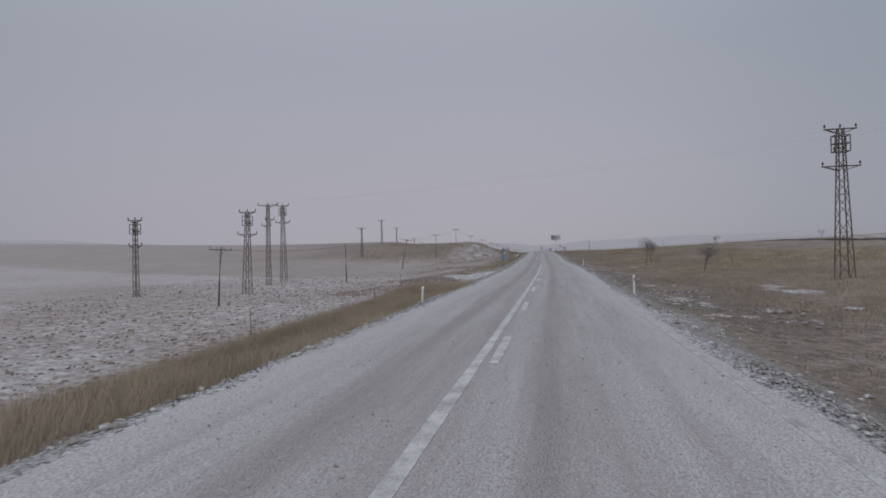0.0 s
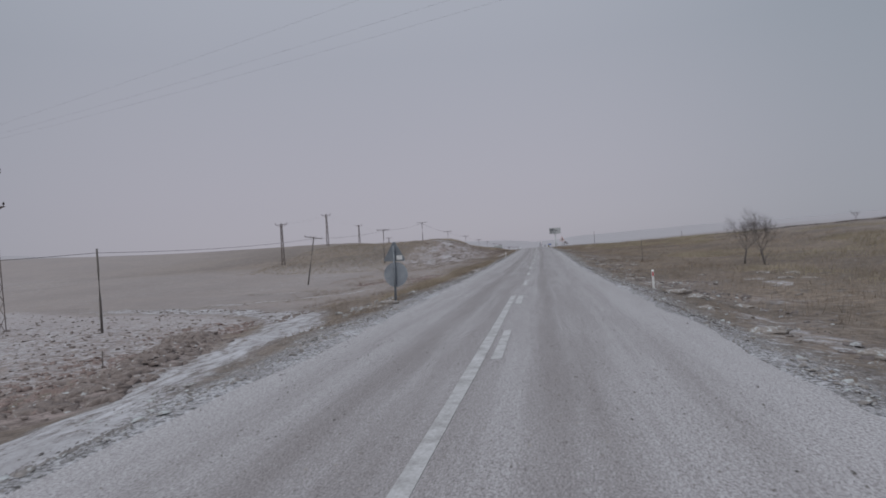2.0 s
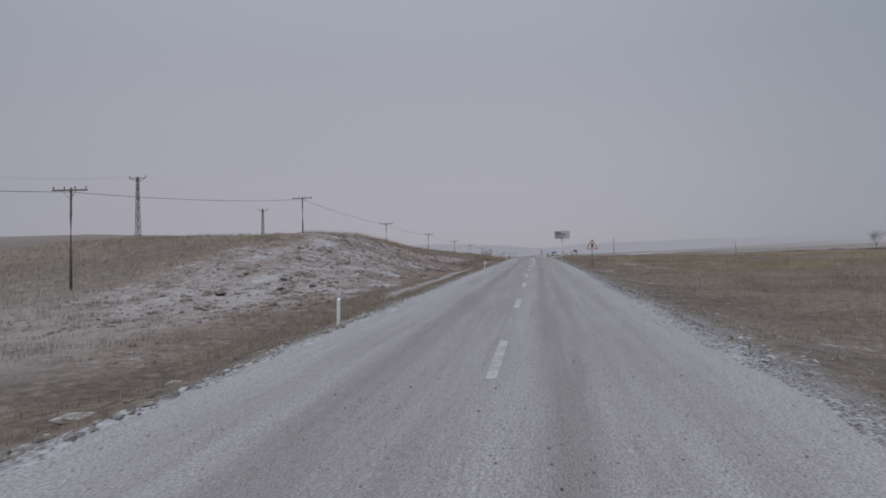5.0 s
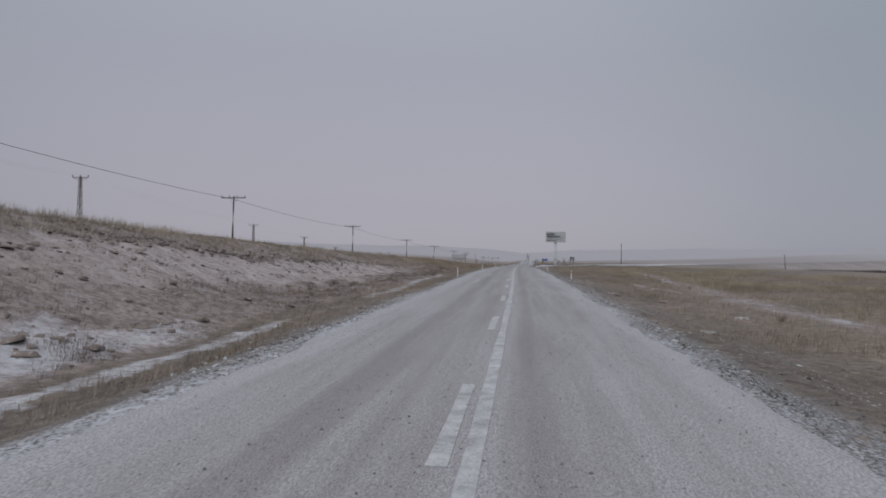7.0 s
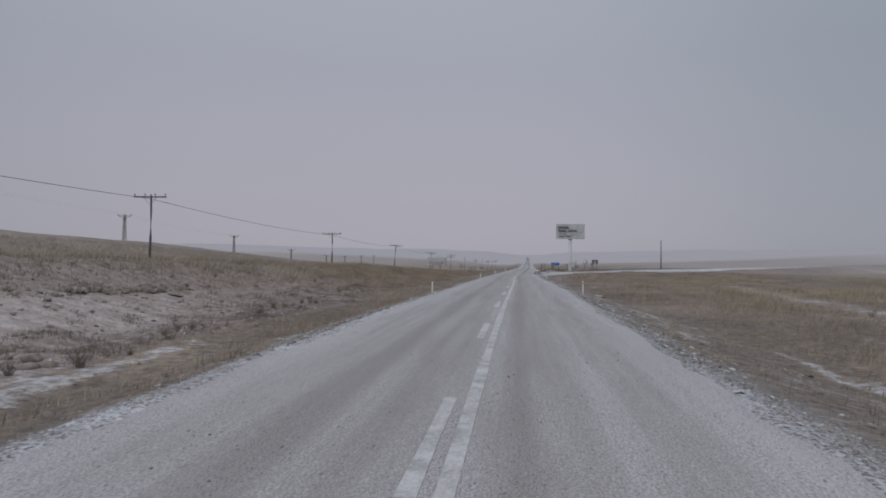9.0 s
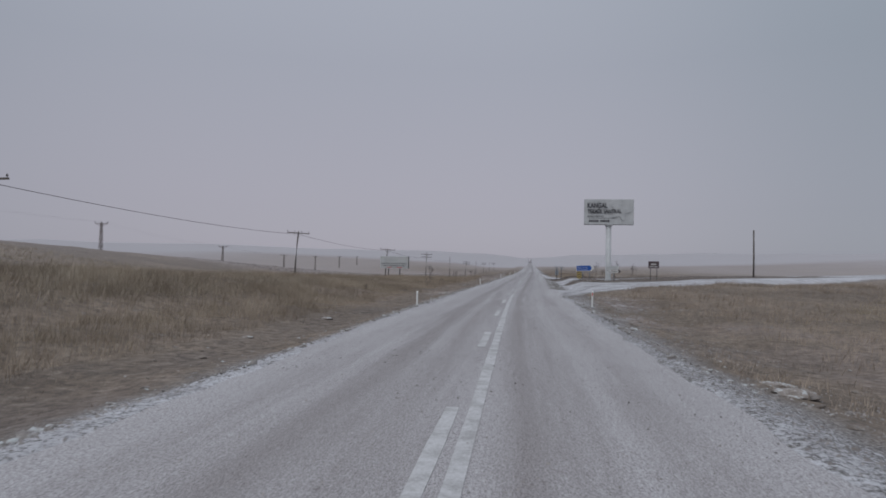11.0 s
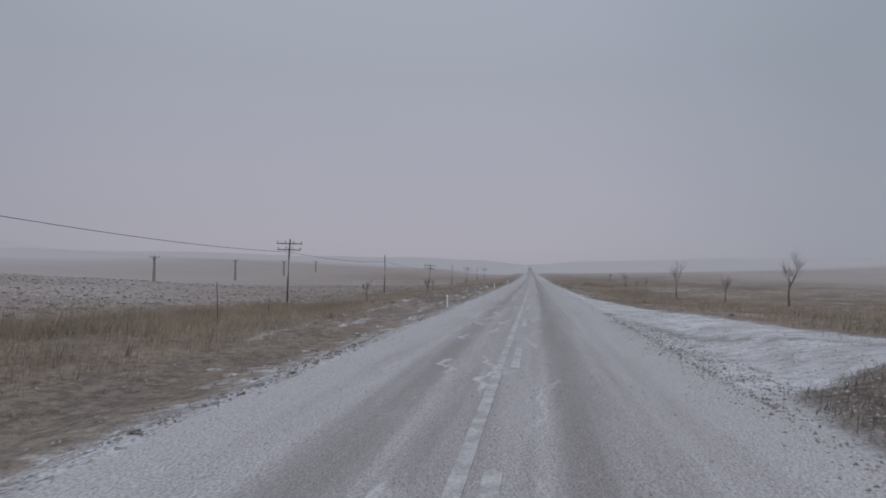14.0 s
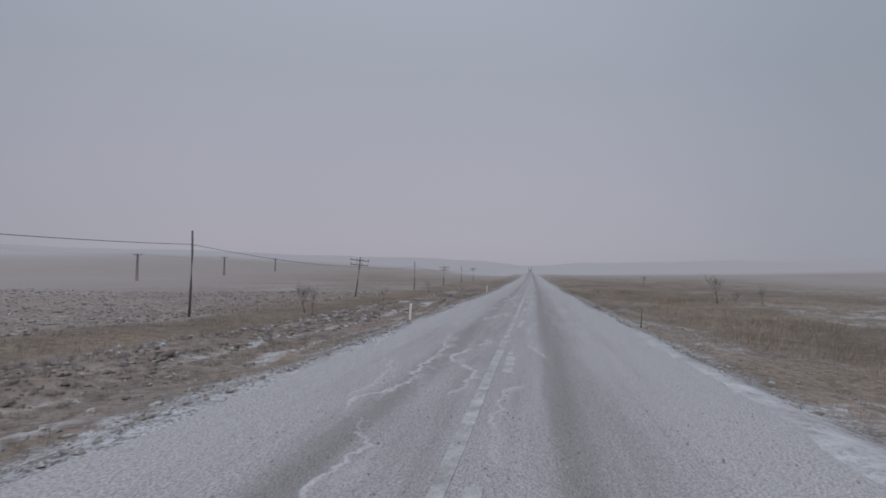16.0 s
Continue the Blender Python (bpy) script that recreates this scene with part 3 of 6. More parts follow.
def masks(u, y):
    """Bare soil, gravel and lying snow over the plan."""
    n1, n2 = lattice_noise(u / 3.1, y / 5.0, 21), lattice_noise(u / 11.0, y / 17.0, 22)
    a = -u
    gravel = smooth(3.0, 3.4, np.abs(u)) * (1 - smooth(4.4, 5.3 + 0.5 * n1, np.abs(u)))
    gravel = np.maximum(gravel, smooth(3.4, 3.0, np.abs(u)))
    field = smooth(14.0, 17.0, a + 1.0 * n1) * smooth(-1.5, 0.5, polygon_depth(u, y, FIELD))
    plough = smooth(19, 24, a + 2 * n1) * smooth(385, 415, y) * (1 - smooth(580, 680, y))
    bank = smooth(8.0, 9.2, a) * (1 - smooth(20, 27, a + 2 * n1)) * smooth(146, 175, y) * (1 - smooth(268, 312, y + 6 * n2))
    heaps = (1 - smooth(0.8, 2.0, line_distance(u, y, TURNED))) + smooth(5.2, 6.0, a) * (1 - smooth(10.5, 12.5, a + n1)) * smooth(388, 415, y) * (1 - smooth(520, 560, y)) * (0.25 + 0.20 * smooth(426, 440, y))
    soil = np.clip(np.maximum.reduce([field * 0.7, plough * 0.5, bank * 0.95, heaps]), 0, 1)
    hill = smooth(12, 30, a) * smooth(108, 168, y) * (1 - smooth(335, 385, y))
    snow = 0.20 + 0.10 * n2 + 0.16 * gravel
    n3 = lattice_noise(u / 1.6, y / 2.6, 23)
    verge = smooth(4.6, 5.6, np.abs(u)) * (1 - smooth(9.5, 14.0, np.abs(u) + 2 * n2))
    soil = np.clip(soil + verge * smooth(-0.1, 0.7, n1 + 0.5 * n3) * 0.3, 0, 1)
    snow = snow + verge * (0.16 * n3 + 0.10 * n1 + 0.10 * (1 - smooth(6.0, 8.0, u)) * (u > 0))
    plain = smooth(9.5, 14, a + n1) * smooth(90, 102, y) * (1 - smooth(158, 185, y))
    snow = snow + 0.12 * plain + (0.14 + 0.14 * n3) * smooth(13, 20, u) * smooth(400, 420, y)
    snow = snow + 0.30 * field + 0.19 * plough + 0.07 * bank + 0.06 * hill + 0.08 * bank * n3 + bank * (0.19 + 0.06 * n3 + 0.03 * n1) * (1 - smooth(205, 235, y))
    ditch = (1 - smooth(0.25, 0.8, np.abs(a - 7.1 - 0.011 * (y - 190) - 0.2 * n1))) * smooth(158, 170, y) * (1 - smooth(262, 272, y)) * smooth(-0.85, -0.4, n2 + 0.5 * n1)
    bench = (1 - smooth(1.5, 3.0, np.abs(u - brow_line(y) - 2.5 - 0.5 * n1))) * smooth(206, 220, y) * (1 - smooth(262, 284, y))
    track = (1 - smooth(32, 60, a)) - smooth(1.1, 2.2, line_distance(u, y, FARM_TRACK) + 0.35 * n1)
    track = np.maximum(track, 0)
    lane = 1 - smooth(0.5, 1.3, line_distance(u, y, OLD_LANE) + 0.4 * n1 + 0.25 * n3)
    churned = 1 - smooth(1.0, 3.2, line_distance(u, y, LANE_EARTH) + 0.7 * n1 + 0.4 * n3)
    soil = np.maximum(soil, churned)
    snow = snow - (0.16 - 0.14 * n3) * churned
    snow = np.maximum(snow, (0.64 + 0.10 * n3) * lane)
    trace = 1 - smooth(0.3, 1.0, line_distance(u, y, SIDE_LANE) + 0.4 * n1 + 0.3 * n3)
    snow = np.maximum(snow, (0.54 + 0.12 * n3) * trace)
    lane = np.maximum(lane, trace)
    snow = np.maximum(snow, (0.66 - 0.10 * smooth(212, 238, y)) * ditch)
    snow = np.maximum(snow, (0.36 + 0.12 * n3) * bench)
    groove = 0.5 + 0.5 * np.sin(9.0 * line_distance(u, y, FARM_TRACK) + 1.4 * n1)
    snow = np.maximum(snow, (0.50 + 0.16 * groove + 0.10 * n3 + 0.10 * smooth(16, 24, a)) * track)
    soil = np.maximum(soil, 0.4 * track)
    for pts in RUTS:
        rut = 1 - smooth(0.08, 0.42, line_distance(u, y, pts) + 0.16 * n1)
        snow = np.maximum(snow, (0.60 + 0.10 * n3) * rut)
    # thin patches of snow and bare soil between the ditch and the tall grass
    strip = smooth(5.6, 6.6, a) * (1 - smooth(10.0, 13.0, a + 1.5 * n2)) * smooth(285, 305, y) * (1 - smooth(405, 430, y))
    snow = snow + strip * (0.06 * n3 + 0.03 * n1 - 0.06)
    soil = soil * (1 - 0.6 * strip)
    # an old cart lane through the right-hand field
    cart = 1 - smooth(0.5, 1.9, line_distance(u, y, RIGHT_LANE) + 0.5 * n1)
    wheel = 1 - smooth(0.15, 0.5, np.abs(line_distance(u, y, RIGHT_LANE) - 0.55) + 0.15 * n3)
    soil = np.maximum(soil, 0.75 * cart)
    snow = np.maximum(snow, (0.30 + 0.14 * n3) * cart + 0.22 * wheel * cart)
    # a dark weedy bank closes the right-hand field
    hedge = (1 - smooth(1.5, 5.0, np.abs(u - 61 - 2 * n2))) * smooth(10, 40, y) * (1 - smooth(300, 340, y))
    # the shoulder: snow trodden into grit, thinning away from the slab
    wide = np.where(u < 0, np.interp(y, [0, 50, 90, 330, 360, 398, 411, 416, 520], [5.0, 5.0, 4.7, 5.0, 5.2, 5.8, 5.9, 5.3, 5.4]), np.interp(y, [0, 330, 350, 410, 430, 520], [4.7, 4.7, 4.8, 7.0, 5.4, 5.2]))
    out = np.clip((np.abs(u) - 3.4) / (wide - 3.4), 0, 2)
    snow = np.maximum(snow, (np.where(u < 0, 0.62, 0.58) - 0.22 * np.clip(out, 0, 1) + (0.05 + 0.10 * np.clip(out, 0, 1)) * (n1 + 0.8 * n3)) * (1 - smooth(0.85, 1.35, out + 0.2 * n1 + 0.15 * n3)))
    # the trodden apron where the farm track leaves the road
    apron = smooth(-0.6, 0.8, polygon_depth(u, y, APRON) + 0.5 * n1 + 0.4 * n3)
    furrow = 0.5 + 0.5 * np.sin(9.0 * line_distance(u, y, FARM_TRACK) + 1.2 * n1)
    snow = snow * (1 - apron) + np.maximum(0.46 + 0.12 * furrow + 0.12 * n3, (0.64 + 0.12 * furrow + 0.08 * n3) * track) * apron
    soil = np.maximum(soil, 0.5 * apron)
    gravel = np.maximum(gravel, 0.55 * np.maximum(apron, track))
    for pu, py, ru, ry in SNOW_PATCHES:
        lying = 1 - smooth(0.6, 1.15, np.hypot((u - pu) / ru, (y - py) / ry) + 0.25 * n3 + 0.2 * n1)
        snow = np.maximum(snow, 0.60 * lying)
    turning = np.maximum.reduce([1 - smooth(0.1, 0.45, line_distance(u, y, pts) + 0.08 * n1) for pts in TURNS])
    gritty = 1 - smooth(0.15, 0.75, line_distance(u, y, [(3.3, 378), (3.5, 372), (3.4, 366), (3.5, 357)]) + 0.25 * n3 + 0.15 * n1)
    paved = smooth(-0.35, 0.35, polygon_depth(u, y, JUNCTION) + 0.25 * n1)
    isle = np.maximum(smooth(-0.3, 0.4, polygon_depth(u, y, ISLAND_1) + 0.25 * n1), smooth(-0.3, 0.4, polygon_depth(u, y, ISLAND_2) + 0.25 * n1))
    paved = paved * (1 - isle)
    snow = snow * (1 - paved) + (0.63 + 0.04 * n1 + 0.04 * n3 - 0.14 * turning - 0.20 * gritty - 0.30 * smooth(40, 110, u)) * paved
    gravel = np.maximum(gravel * (1 - isle), paved)
    soil = np.maximum(soil * (1 - paved), isle * 0.45)
    snow = snow * (1 - isle) + (0.10 + 0.10 * n1) * isle
    # painted haze: ground paled with distance from the road and over the plain
    haze = np.maximum(0.84 * smooth(12, 120, np.abs(u)) + 0.16 * smooth(110, 420, np.abs(u)), smooth(520, 900, y)) * (1 - paved)
    haze = np.maximum(haze, 0.74 * plain) * (1 - 0.85 * hedge) * (1 - np.maximum(0.8 * track, 0.92 * np.maximum(churned, lane)))
    soil = np.maximum(soil, 0.5 * hedge)
    return soil, gravel, snow, paved, isle, haze, bench, np.maximum(apron, track)


def surface(u, y):
    """Height of the ground with its small roughness."""
    soil, gravel, snow, paved, isle, haze, bench, tracked = masks(u, y)
    rough = (1 - paved) * smooth(3.7, 5.2, np.abs(u))
    z = road_z(y) + land(u, y)
    z = z + rough * (0.07 * lattice_noise(u / 1.4, y / 1.4, 31) + 0.05 * lattice_noise(u / 0.8, y / 1.2, 32) + 0.10 * lattice_noise(u / 4, y / 6, 33))
    z = z + rough * soil * (0.07 * lattice_noise(u / 0.9, y / 1.6, 34) + 0.04 * lattice_noise(u / 0.8, y / 0.9, 35))
    slope = (1 - 0.8 * bench) * smooth(8.4, 10, -u) * (1 - smooth(24, 30, -u)) * smooth(150, 178, y) * (1 - smooth(285, 320, y))
    z = z + rough * slope * (0.13 * lattice_noise(u / 0.9, y / 1.1, 36) + 0.09 * np.abs(lattice_noise(u / 0.8, y / 0.9, 37)))
    return z + isle * (0.04 + 0.15 * smooth(-0.3, 0.4, polygon_depth(u, y, ISLAND_2)))


def mesh_from_arrays(name, verts, faces):
    me = bpy.data.meshes.new(name)
    verts, faces = np.asarray(verts, np.float32), np.asarray(faces, np.int32)
    k = faces.shape[1]
    me.vertices.add(len(verts))
    me.vertices.foreach_set("co", verts.ravel())
    me.loops.add(faces.size)
    me.loops.foreach_set("vertex_index", faces.ravel())
    me.polygons.add(len(faces))
    me.polygons.foreach_set("loop_start", np.arange(0, faces.size, k, dtype=np.int32))
    me.update(calc_edges=True)
    return me


def sheet(us, ys):
    U, Y = np.meshgrid(us, ys)
    n, m = len(us), len(ys)
    i = np.arange(m - 1)[:, None] * n + np.arange(n - 1)[None, :]
    return U.ravel(), Y.ravel(), np.stack([i, i + 1, i + n + 1, i + n], -1).reshape(-1, 4)


def set_smooth(me):
    me.polygons.foreach_set("use_smooth", np.ones(len(me.polygons), bool))


half = [0.0]
while half[-1] < 2600:
    s = half[-1]
    half.append(s + (0.4 if s < 13 else 0.8 if s < 34 else 1.6 if s < 66 else s * 0.1))
us = np.array([-s for s in half[:0:-1]] + half)
ys = [-60.0]
while ys[-1] < 4200:
    s = ys[-1]
    ys.append(s + (3.0 if s < -10 else 0.7 if s < 530 else (s - 530) * 0.06 + 0.8))
U, Y, quads = sheet(us, np.array(ys))
soil, gravel, snow, paved, isle, haze, bench, tracked = masks(U, Y)
Z = surface(U, Y)
Z = np.where(np.abs(U) < 3.3, road_z(Y) - 0.10, Z)
# matted dead litter: the verges beside the shoulders and the foot of the bank
nl = lattice_noise(U / 1.7, Y / 3.4, 81) + 0.6 * lattice_noise(U / 0.8, Y / 1.1, 82)
litter = smooth(4.7, 5.7, np.abs(U)) * (1 - smooth(np.where(U < 0, 7.0, 7.5), np.where(U < 0, 9.0, 11.5), np.abs(U))) * smooth(-1.0, 0.7, nl)
foot = smooth(8.4, 9.2, -U) * (1 - smooth(11.8, 13.6, -U + 0.8 * nl)) * (0.35 + 0.65 * smooth(228, 244, Y)) * smooth(188, 205, Y) * (1 - smooth(285, 300, Y)) * smooth(-0.7, 0.6, nl)
litter = np.maximum(0.62 * litter * (1 - smooth(300, 330, Y) * (U > 0)) * np.where((U < 0) & (Y < 60), 0, 1), 0.70 * foot) * (1 - paved) * (1 - np.clip(tracked, 0, 1)) * (1 - smooth(0.36, 0.48, snow))
ground = new("ground", mesh_from_arrays("ground", np.stack([road_x(Y) + U, Y, Z], 1), quads))
set_smooth(ground.data)
for key, val in (("soil", soil), ("gravel", gravel), ("snow", snow), ("haze", haze), ("pale", bench), ("paved", paved), ("isle", np.maximum(isle, litter)), ("tracked", tracked), ("off_track", np.minimum(line_distance(U, Y, FARM_TRACK), 8.0))):
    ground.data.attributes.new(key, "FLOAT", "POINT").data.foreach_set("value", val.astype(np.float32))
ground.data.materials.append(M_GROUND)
tagged(ground, "dry steppe grass and frozen soil under thin patchy snow", "ground", kind="structure")

# the carriageway: a crowned slab whose edges break off into the verge
cross = np.array([-3.75, -3.45, -3.2, -2.6, -1.8, -1.0, -0.4, 0, 0.4, 1.0, 1.8, 2.6, 3.2, 3.45, 3.75])
ry = [-60.0]
while ry[-1] < 2400:
    ry.append(ry[-1] + (0.4 if ry[-1] < 540 else 6.0 if ry[-1] < 1000 else 40.0))
RU, RY, rq = sheet(cross, np.array(ry))
edge_wave = 0.10 * lattice_noise(RY / 0.8, RU * 0 + np.sign(RU), 41) + 0.14 * lattice_noise(RY / 6.0, RU * 0 + 4 * np.sign(RU), 42)
RW = RU + np.where(np.abs(RU) > 3.1, edge_wave, 0)
RZ = road_z(RY) + 0.05 - 0.016 * np.abs(RU) - np.where(np.abs(RU) > 3.5, 0.16, 0)
road = new("road", mesh_from_arrays("road", np.stack([road_x(RY) + RW, RY, RZ], 1), rq))
set_smooth(road.data)
uvs = road.data.uv_layers.new(name="along_road")
li = np.empty(len(road.data.loops), np.int32)
road.data.loops.foreach_get("vertex_index", li)
uvs.data.foreach_set("uv", np.stack([RW[li], RY[li]], 1).astype(np.float32).ravel())
drift = 0.04 * smooth(260, 320, RY) + 0.08 * smooth(310, 395, RY) + 0.28 * smooth(2.3, 3.3, RU) * smooth(340, 352, RY) * (1 - smooth(420, 440, RY)) - 0.02 - 0.16 * smooth(560, 800, RY) + 0.16 * smooth(1.4, 2.6, RU) * smooth(385, 405, RY) + 0.10 * smooth(1.6, 2.6, np.abs(RU)) * (1 - smooth(60, 90, RY))
drift = drift + smooth(355, 395, RY) * (0.10 * smooth(1.7, 2.7, np.abs(RU)) - 0.20 * np.exp(-((RU - 0.9) / 0.5) ** 2) - 0.08 * np.exp(-((RU + 1.3) / 0.6) ** 2))
road.data.attributes.new("drift", "FLOAT", "POINT").data.foreach_set("value", drift.astype(np.float32))
wisps = smooth(325, 375, RY)
road.data.attributes.new("wisps", "FLOAT", "POINT").data.foreach_set("value", wisps.astype(np.float32))
road.data.materials.append(M_ROAD)
tagged(road, "two-lane grey asphalt road dusted with blown snow", "road", kind="structure")


def road_level(u, y):
    return float(road_z(y)) + 0.05 - 0.016 * abs(u)


def marking(name, u, y0, y1, width, mat=M_PAINT, step=1.5):
    """A strip of paint lying on the carriageway."""
    rng = random.Random(int(y0 * 10) + int(u * 100))
    n = max(2, int((y1 - y0) / step) + 1)
    vs, fs = [], []
    for i in range(n):
        y = y0 + (y1 - y0) * i / (n - 1)
        j = rng.uniform(-0.012, 0.012)
        for s, z in ((-1, 0.001), (-1, 0.006), (1, 0.006), (1, 0.001)):
            uu = u + s * (width / 2 + j)
            vs.append((float(road_x(y)) + uu, y, road_level(uu, y) + z))
    for i in range(n - 1):
        for k in range(3):
            a = i * 4 + k
            fs.append((a, a + 1, a + 5, a + 4))
    fs += [(0, 1, 2, 3), (4 * n - 1, 4 * n - 2, 4 * n - 3, 4 * n - 4)]
    me = bpy.data.meshes.new(name)
    me.from_pydata(vs, [], fs)
    me.materials.append(mat)
    ob = new(name, me)
    ob.parent = road
    return ob


for k in range(-6, 70):
    far_end = 12.93 + 9.0 * k
    if far_end < 640:
        marking("centre_dash", 0.0, far_end - 3.2, far_end, 0.16, M_PAINT if far_end < 340 else M_OLD_PAINT)
marking("solid_line", -0.27, -40, 76.0, 0.16)
marking("solid_line", 0.27, 197.5, 345, 0.16)
marking("solid_line", -0.27, 380, 640, 0.14, M_OLD_PAINT)
marking("edge_line", 3.24, -40, 40, 0.10, M_OLD_PAINT)


# ---- building helpers ----
def part(name, bm, mat, parent=None, label=""):
    """Links a bmesh as one mesh object under a thing or a part."""
    me = bpy.data.meshes.new(name)
    bm.to_mesh(me)
    bm.free()
    me.materials.append(mat)
    ob = new(name, me)
    ob.parent = parent
    if label:
        ob["label"] = label
    return ob


def thing(name, m, label, category, group=""):
    ob = new(name)
    ob.empty_display_size = 0.2
    ob.matrix_world = m
    return tagged(ob, label, category, group)


def tube(bm, pts, radii, sides=8, cap=True):
    """A tapering tube through the points."""
    rings = []
    for i, p in enumerate(pts):
        p = Vector(p)
        d = Vector(pts[min(i + 1, len(pts) - 1)]) - Vector(pts[max(i - 1, 0)])
        q = d.to_track_quat("Z", "Y")
        rings.append([bm.verts.new(p + q @ Vector((radii[i] * math.cos(a), radii[i] * math.sin(a), 0)))
                      for a in (2 * math.pi * k / sides for k in range(sides))])
    for r0, r1 in zip(rings, rings[1:]):
        for k in range(sides):
            f = bm.faces.new((r0[k], r0[(k + 1) % sides], r1[(k + 1) % sides], r1[k]))
            f.smooth = sides > 5
    if cap:
        bm.faces.new(rings[0][::-1])
        bm.faces.new(rings[-1])
    return bm


def bar(bm, p, q, w, h=None):
    """A square bar from p to q."""
    p, q, h = Vector(p), Vector(q), h or w
    rot = (q - p).to_track_quat("Z", "Y")
    ring = [[bm.verts.new(c + rot @ Vector((sx * w / 2, sy * h / 2, 0))) for sx, sy in ((-1, -1), (1, -1), (1, 1), (-1, 1))] for c in (p, q)]
    for k in range(4):
        bm.faces.new((ring[0][k], ring[0][(k + 1) % 4], ring[1][(k + 1) % 4], ring[1][k]))
    bm.faces.new(ring[0][::-1])
    bm.faces.new(ring[1])
    return bm


def box(bm, lo, hi, bevel=0.0):
    made = bmesh.ops.create_cube(bm, size=1.0, matrix=Matrix.Translation((Vector(lo) + Vector(hi)) / 2) @ Matrix.Diagonal((*(Vector(hi) - Vector(lo)), 1)))
    if bevel:
        es = {e for v in made["verts"] for e in v.link_edges}
        bmesh.ops.bevel(bm, geom=list(es), offset=bevel, segments=2, affect="EDGES", profile=0.5)
    return bm


def plate(bm, outline, thick):
    """An upright plate in the xz plane, its face towards -y at y = 0."""
    front = [bm.verts.new((x, 0, z)) for x, z in outline]
    back = [bm.verts.new((x, thick, z)) for x, z in outline]
    bm.faces.new(front)
    bm.faces.new(back[::-1])
    n = len(outline)
    for k in range(n):
        bm.faces.new((front[(k + 1) % n], front[k], back[k], back[(k + 1) % n]))
    bmesh.ops.recalc_face_normals(bm, faces=bm.faces)
    return bm


def text_part(words, size, where, mat, parent, name="lettering", depth=0.01, align="LEFT", squeeze=1.0, bold=0.0, wide=0.0):
    """Words as a mesh, standing upright and facing -y."""
    cu = bpy.data.curves.new(name, "FONT")
    cu.body, cu.size, cu.extrude, cu.align_x, cu.offset = words, size, depth, align, bold
    tmp = bpy.data.objects.new(name, cu)
    scene.collection.objects.link(tmp)
    me = bpy.data.meshes.new_from_object(tmp.evaluated_get(bpy.context.evaluated_depsgraph_get()))
    bpy.data.objects.remove(tmp)
    if wide:
        xs = [v.co.x for v in me.vertices]
        squeeze = wide / (max(xs) - min(xs))
    me.transform(Matrix.Translation(where) @ Matrix.Rotation(radians(90), 4, "X") @ Matrix.Diagonal((squeeze, 1, 1, 1)))
    me.name = name
    me.materials.clear()
    me.materials.append(mat)
    ob = new(name, me)
    ob.parent = parent
    return ob


def bar_part(name, lo, hi, mat, parent, bevel=0.0):
    return part(name, box(bmesh.new(), lo, hi, bevel), mat, parent)


# ---- poles and lines ----
def insulator(x, z, parent, y=0.0, s=1.0):
    bm = tube(bmesh.new(), [(x, y, z), (x, y, z + 0.06 * s), (x, y, z + 0.08 * s), (x, y, z + 0.15 * s), (x, y, z + 0.19 * s)],
              [0.012 * s, 0.012 * s, 0.05 * s, 0.045 * s, 0.02 * s], 6)
    return part("insulator", bm, M_INSUL, parent)


def telephone_pole(u, y, top, arms, lean=0.0, label=""):
    """A wooden pole; arms: heights and widths of its crossarms."""
    base = at(u, y, -0.35)
    th = thing("telephone_pole", Matrix.Translation(base) @ pose(0, 0, 0, 0, lean, 0), label, "utility pole", "roadside telephone poles")
    h = top - base.z
    rng = random.Random(int(y))
    bend = rng.uniform(-0.05, 0.05)
    part("pole", tube(bmesh.new(), [(0, 0, 0), (bend, 0, h * 0.4), (bend * 1.2, 0, h * 0.75), (0, 0, h)], [0.092, 0.083, 0.074, 0.064], 10), M_WOOD, th)
    for down, wide in arms:
        z, tilt = h - down, rng.uniform(-0.02, 0.02)
        arm = part("crossarm", bar(bmesh.new(), (-wide / 2, -0.12, z - tilt), (wide / 2, -0.12, z + tilt), 0.10, 0.09), M_WOOD, th)
        k = max(2, int(wide / 0.45) // 2 * 2)
        for i in range(k):
            x = -wide / 2 + 0.08 + (wide - 0.16) * i / (k - 1)
            insulator(x, z + 0.045, arm, -0.12)
        for s in (-1, 1):
            part("brace", bar(bmesh.new(), (0.02 * s, -0.10, z - 0.55), (0.5 * s, -0.13, z - 0.04), 0.035, 0.012), M_STEEL, th)
    return base, h


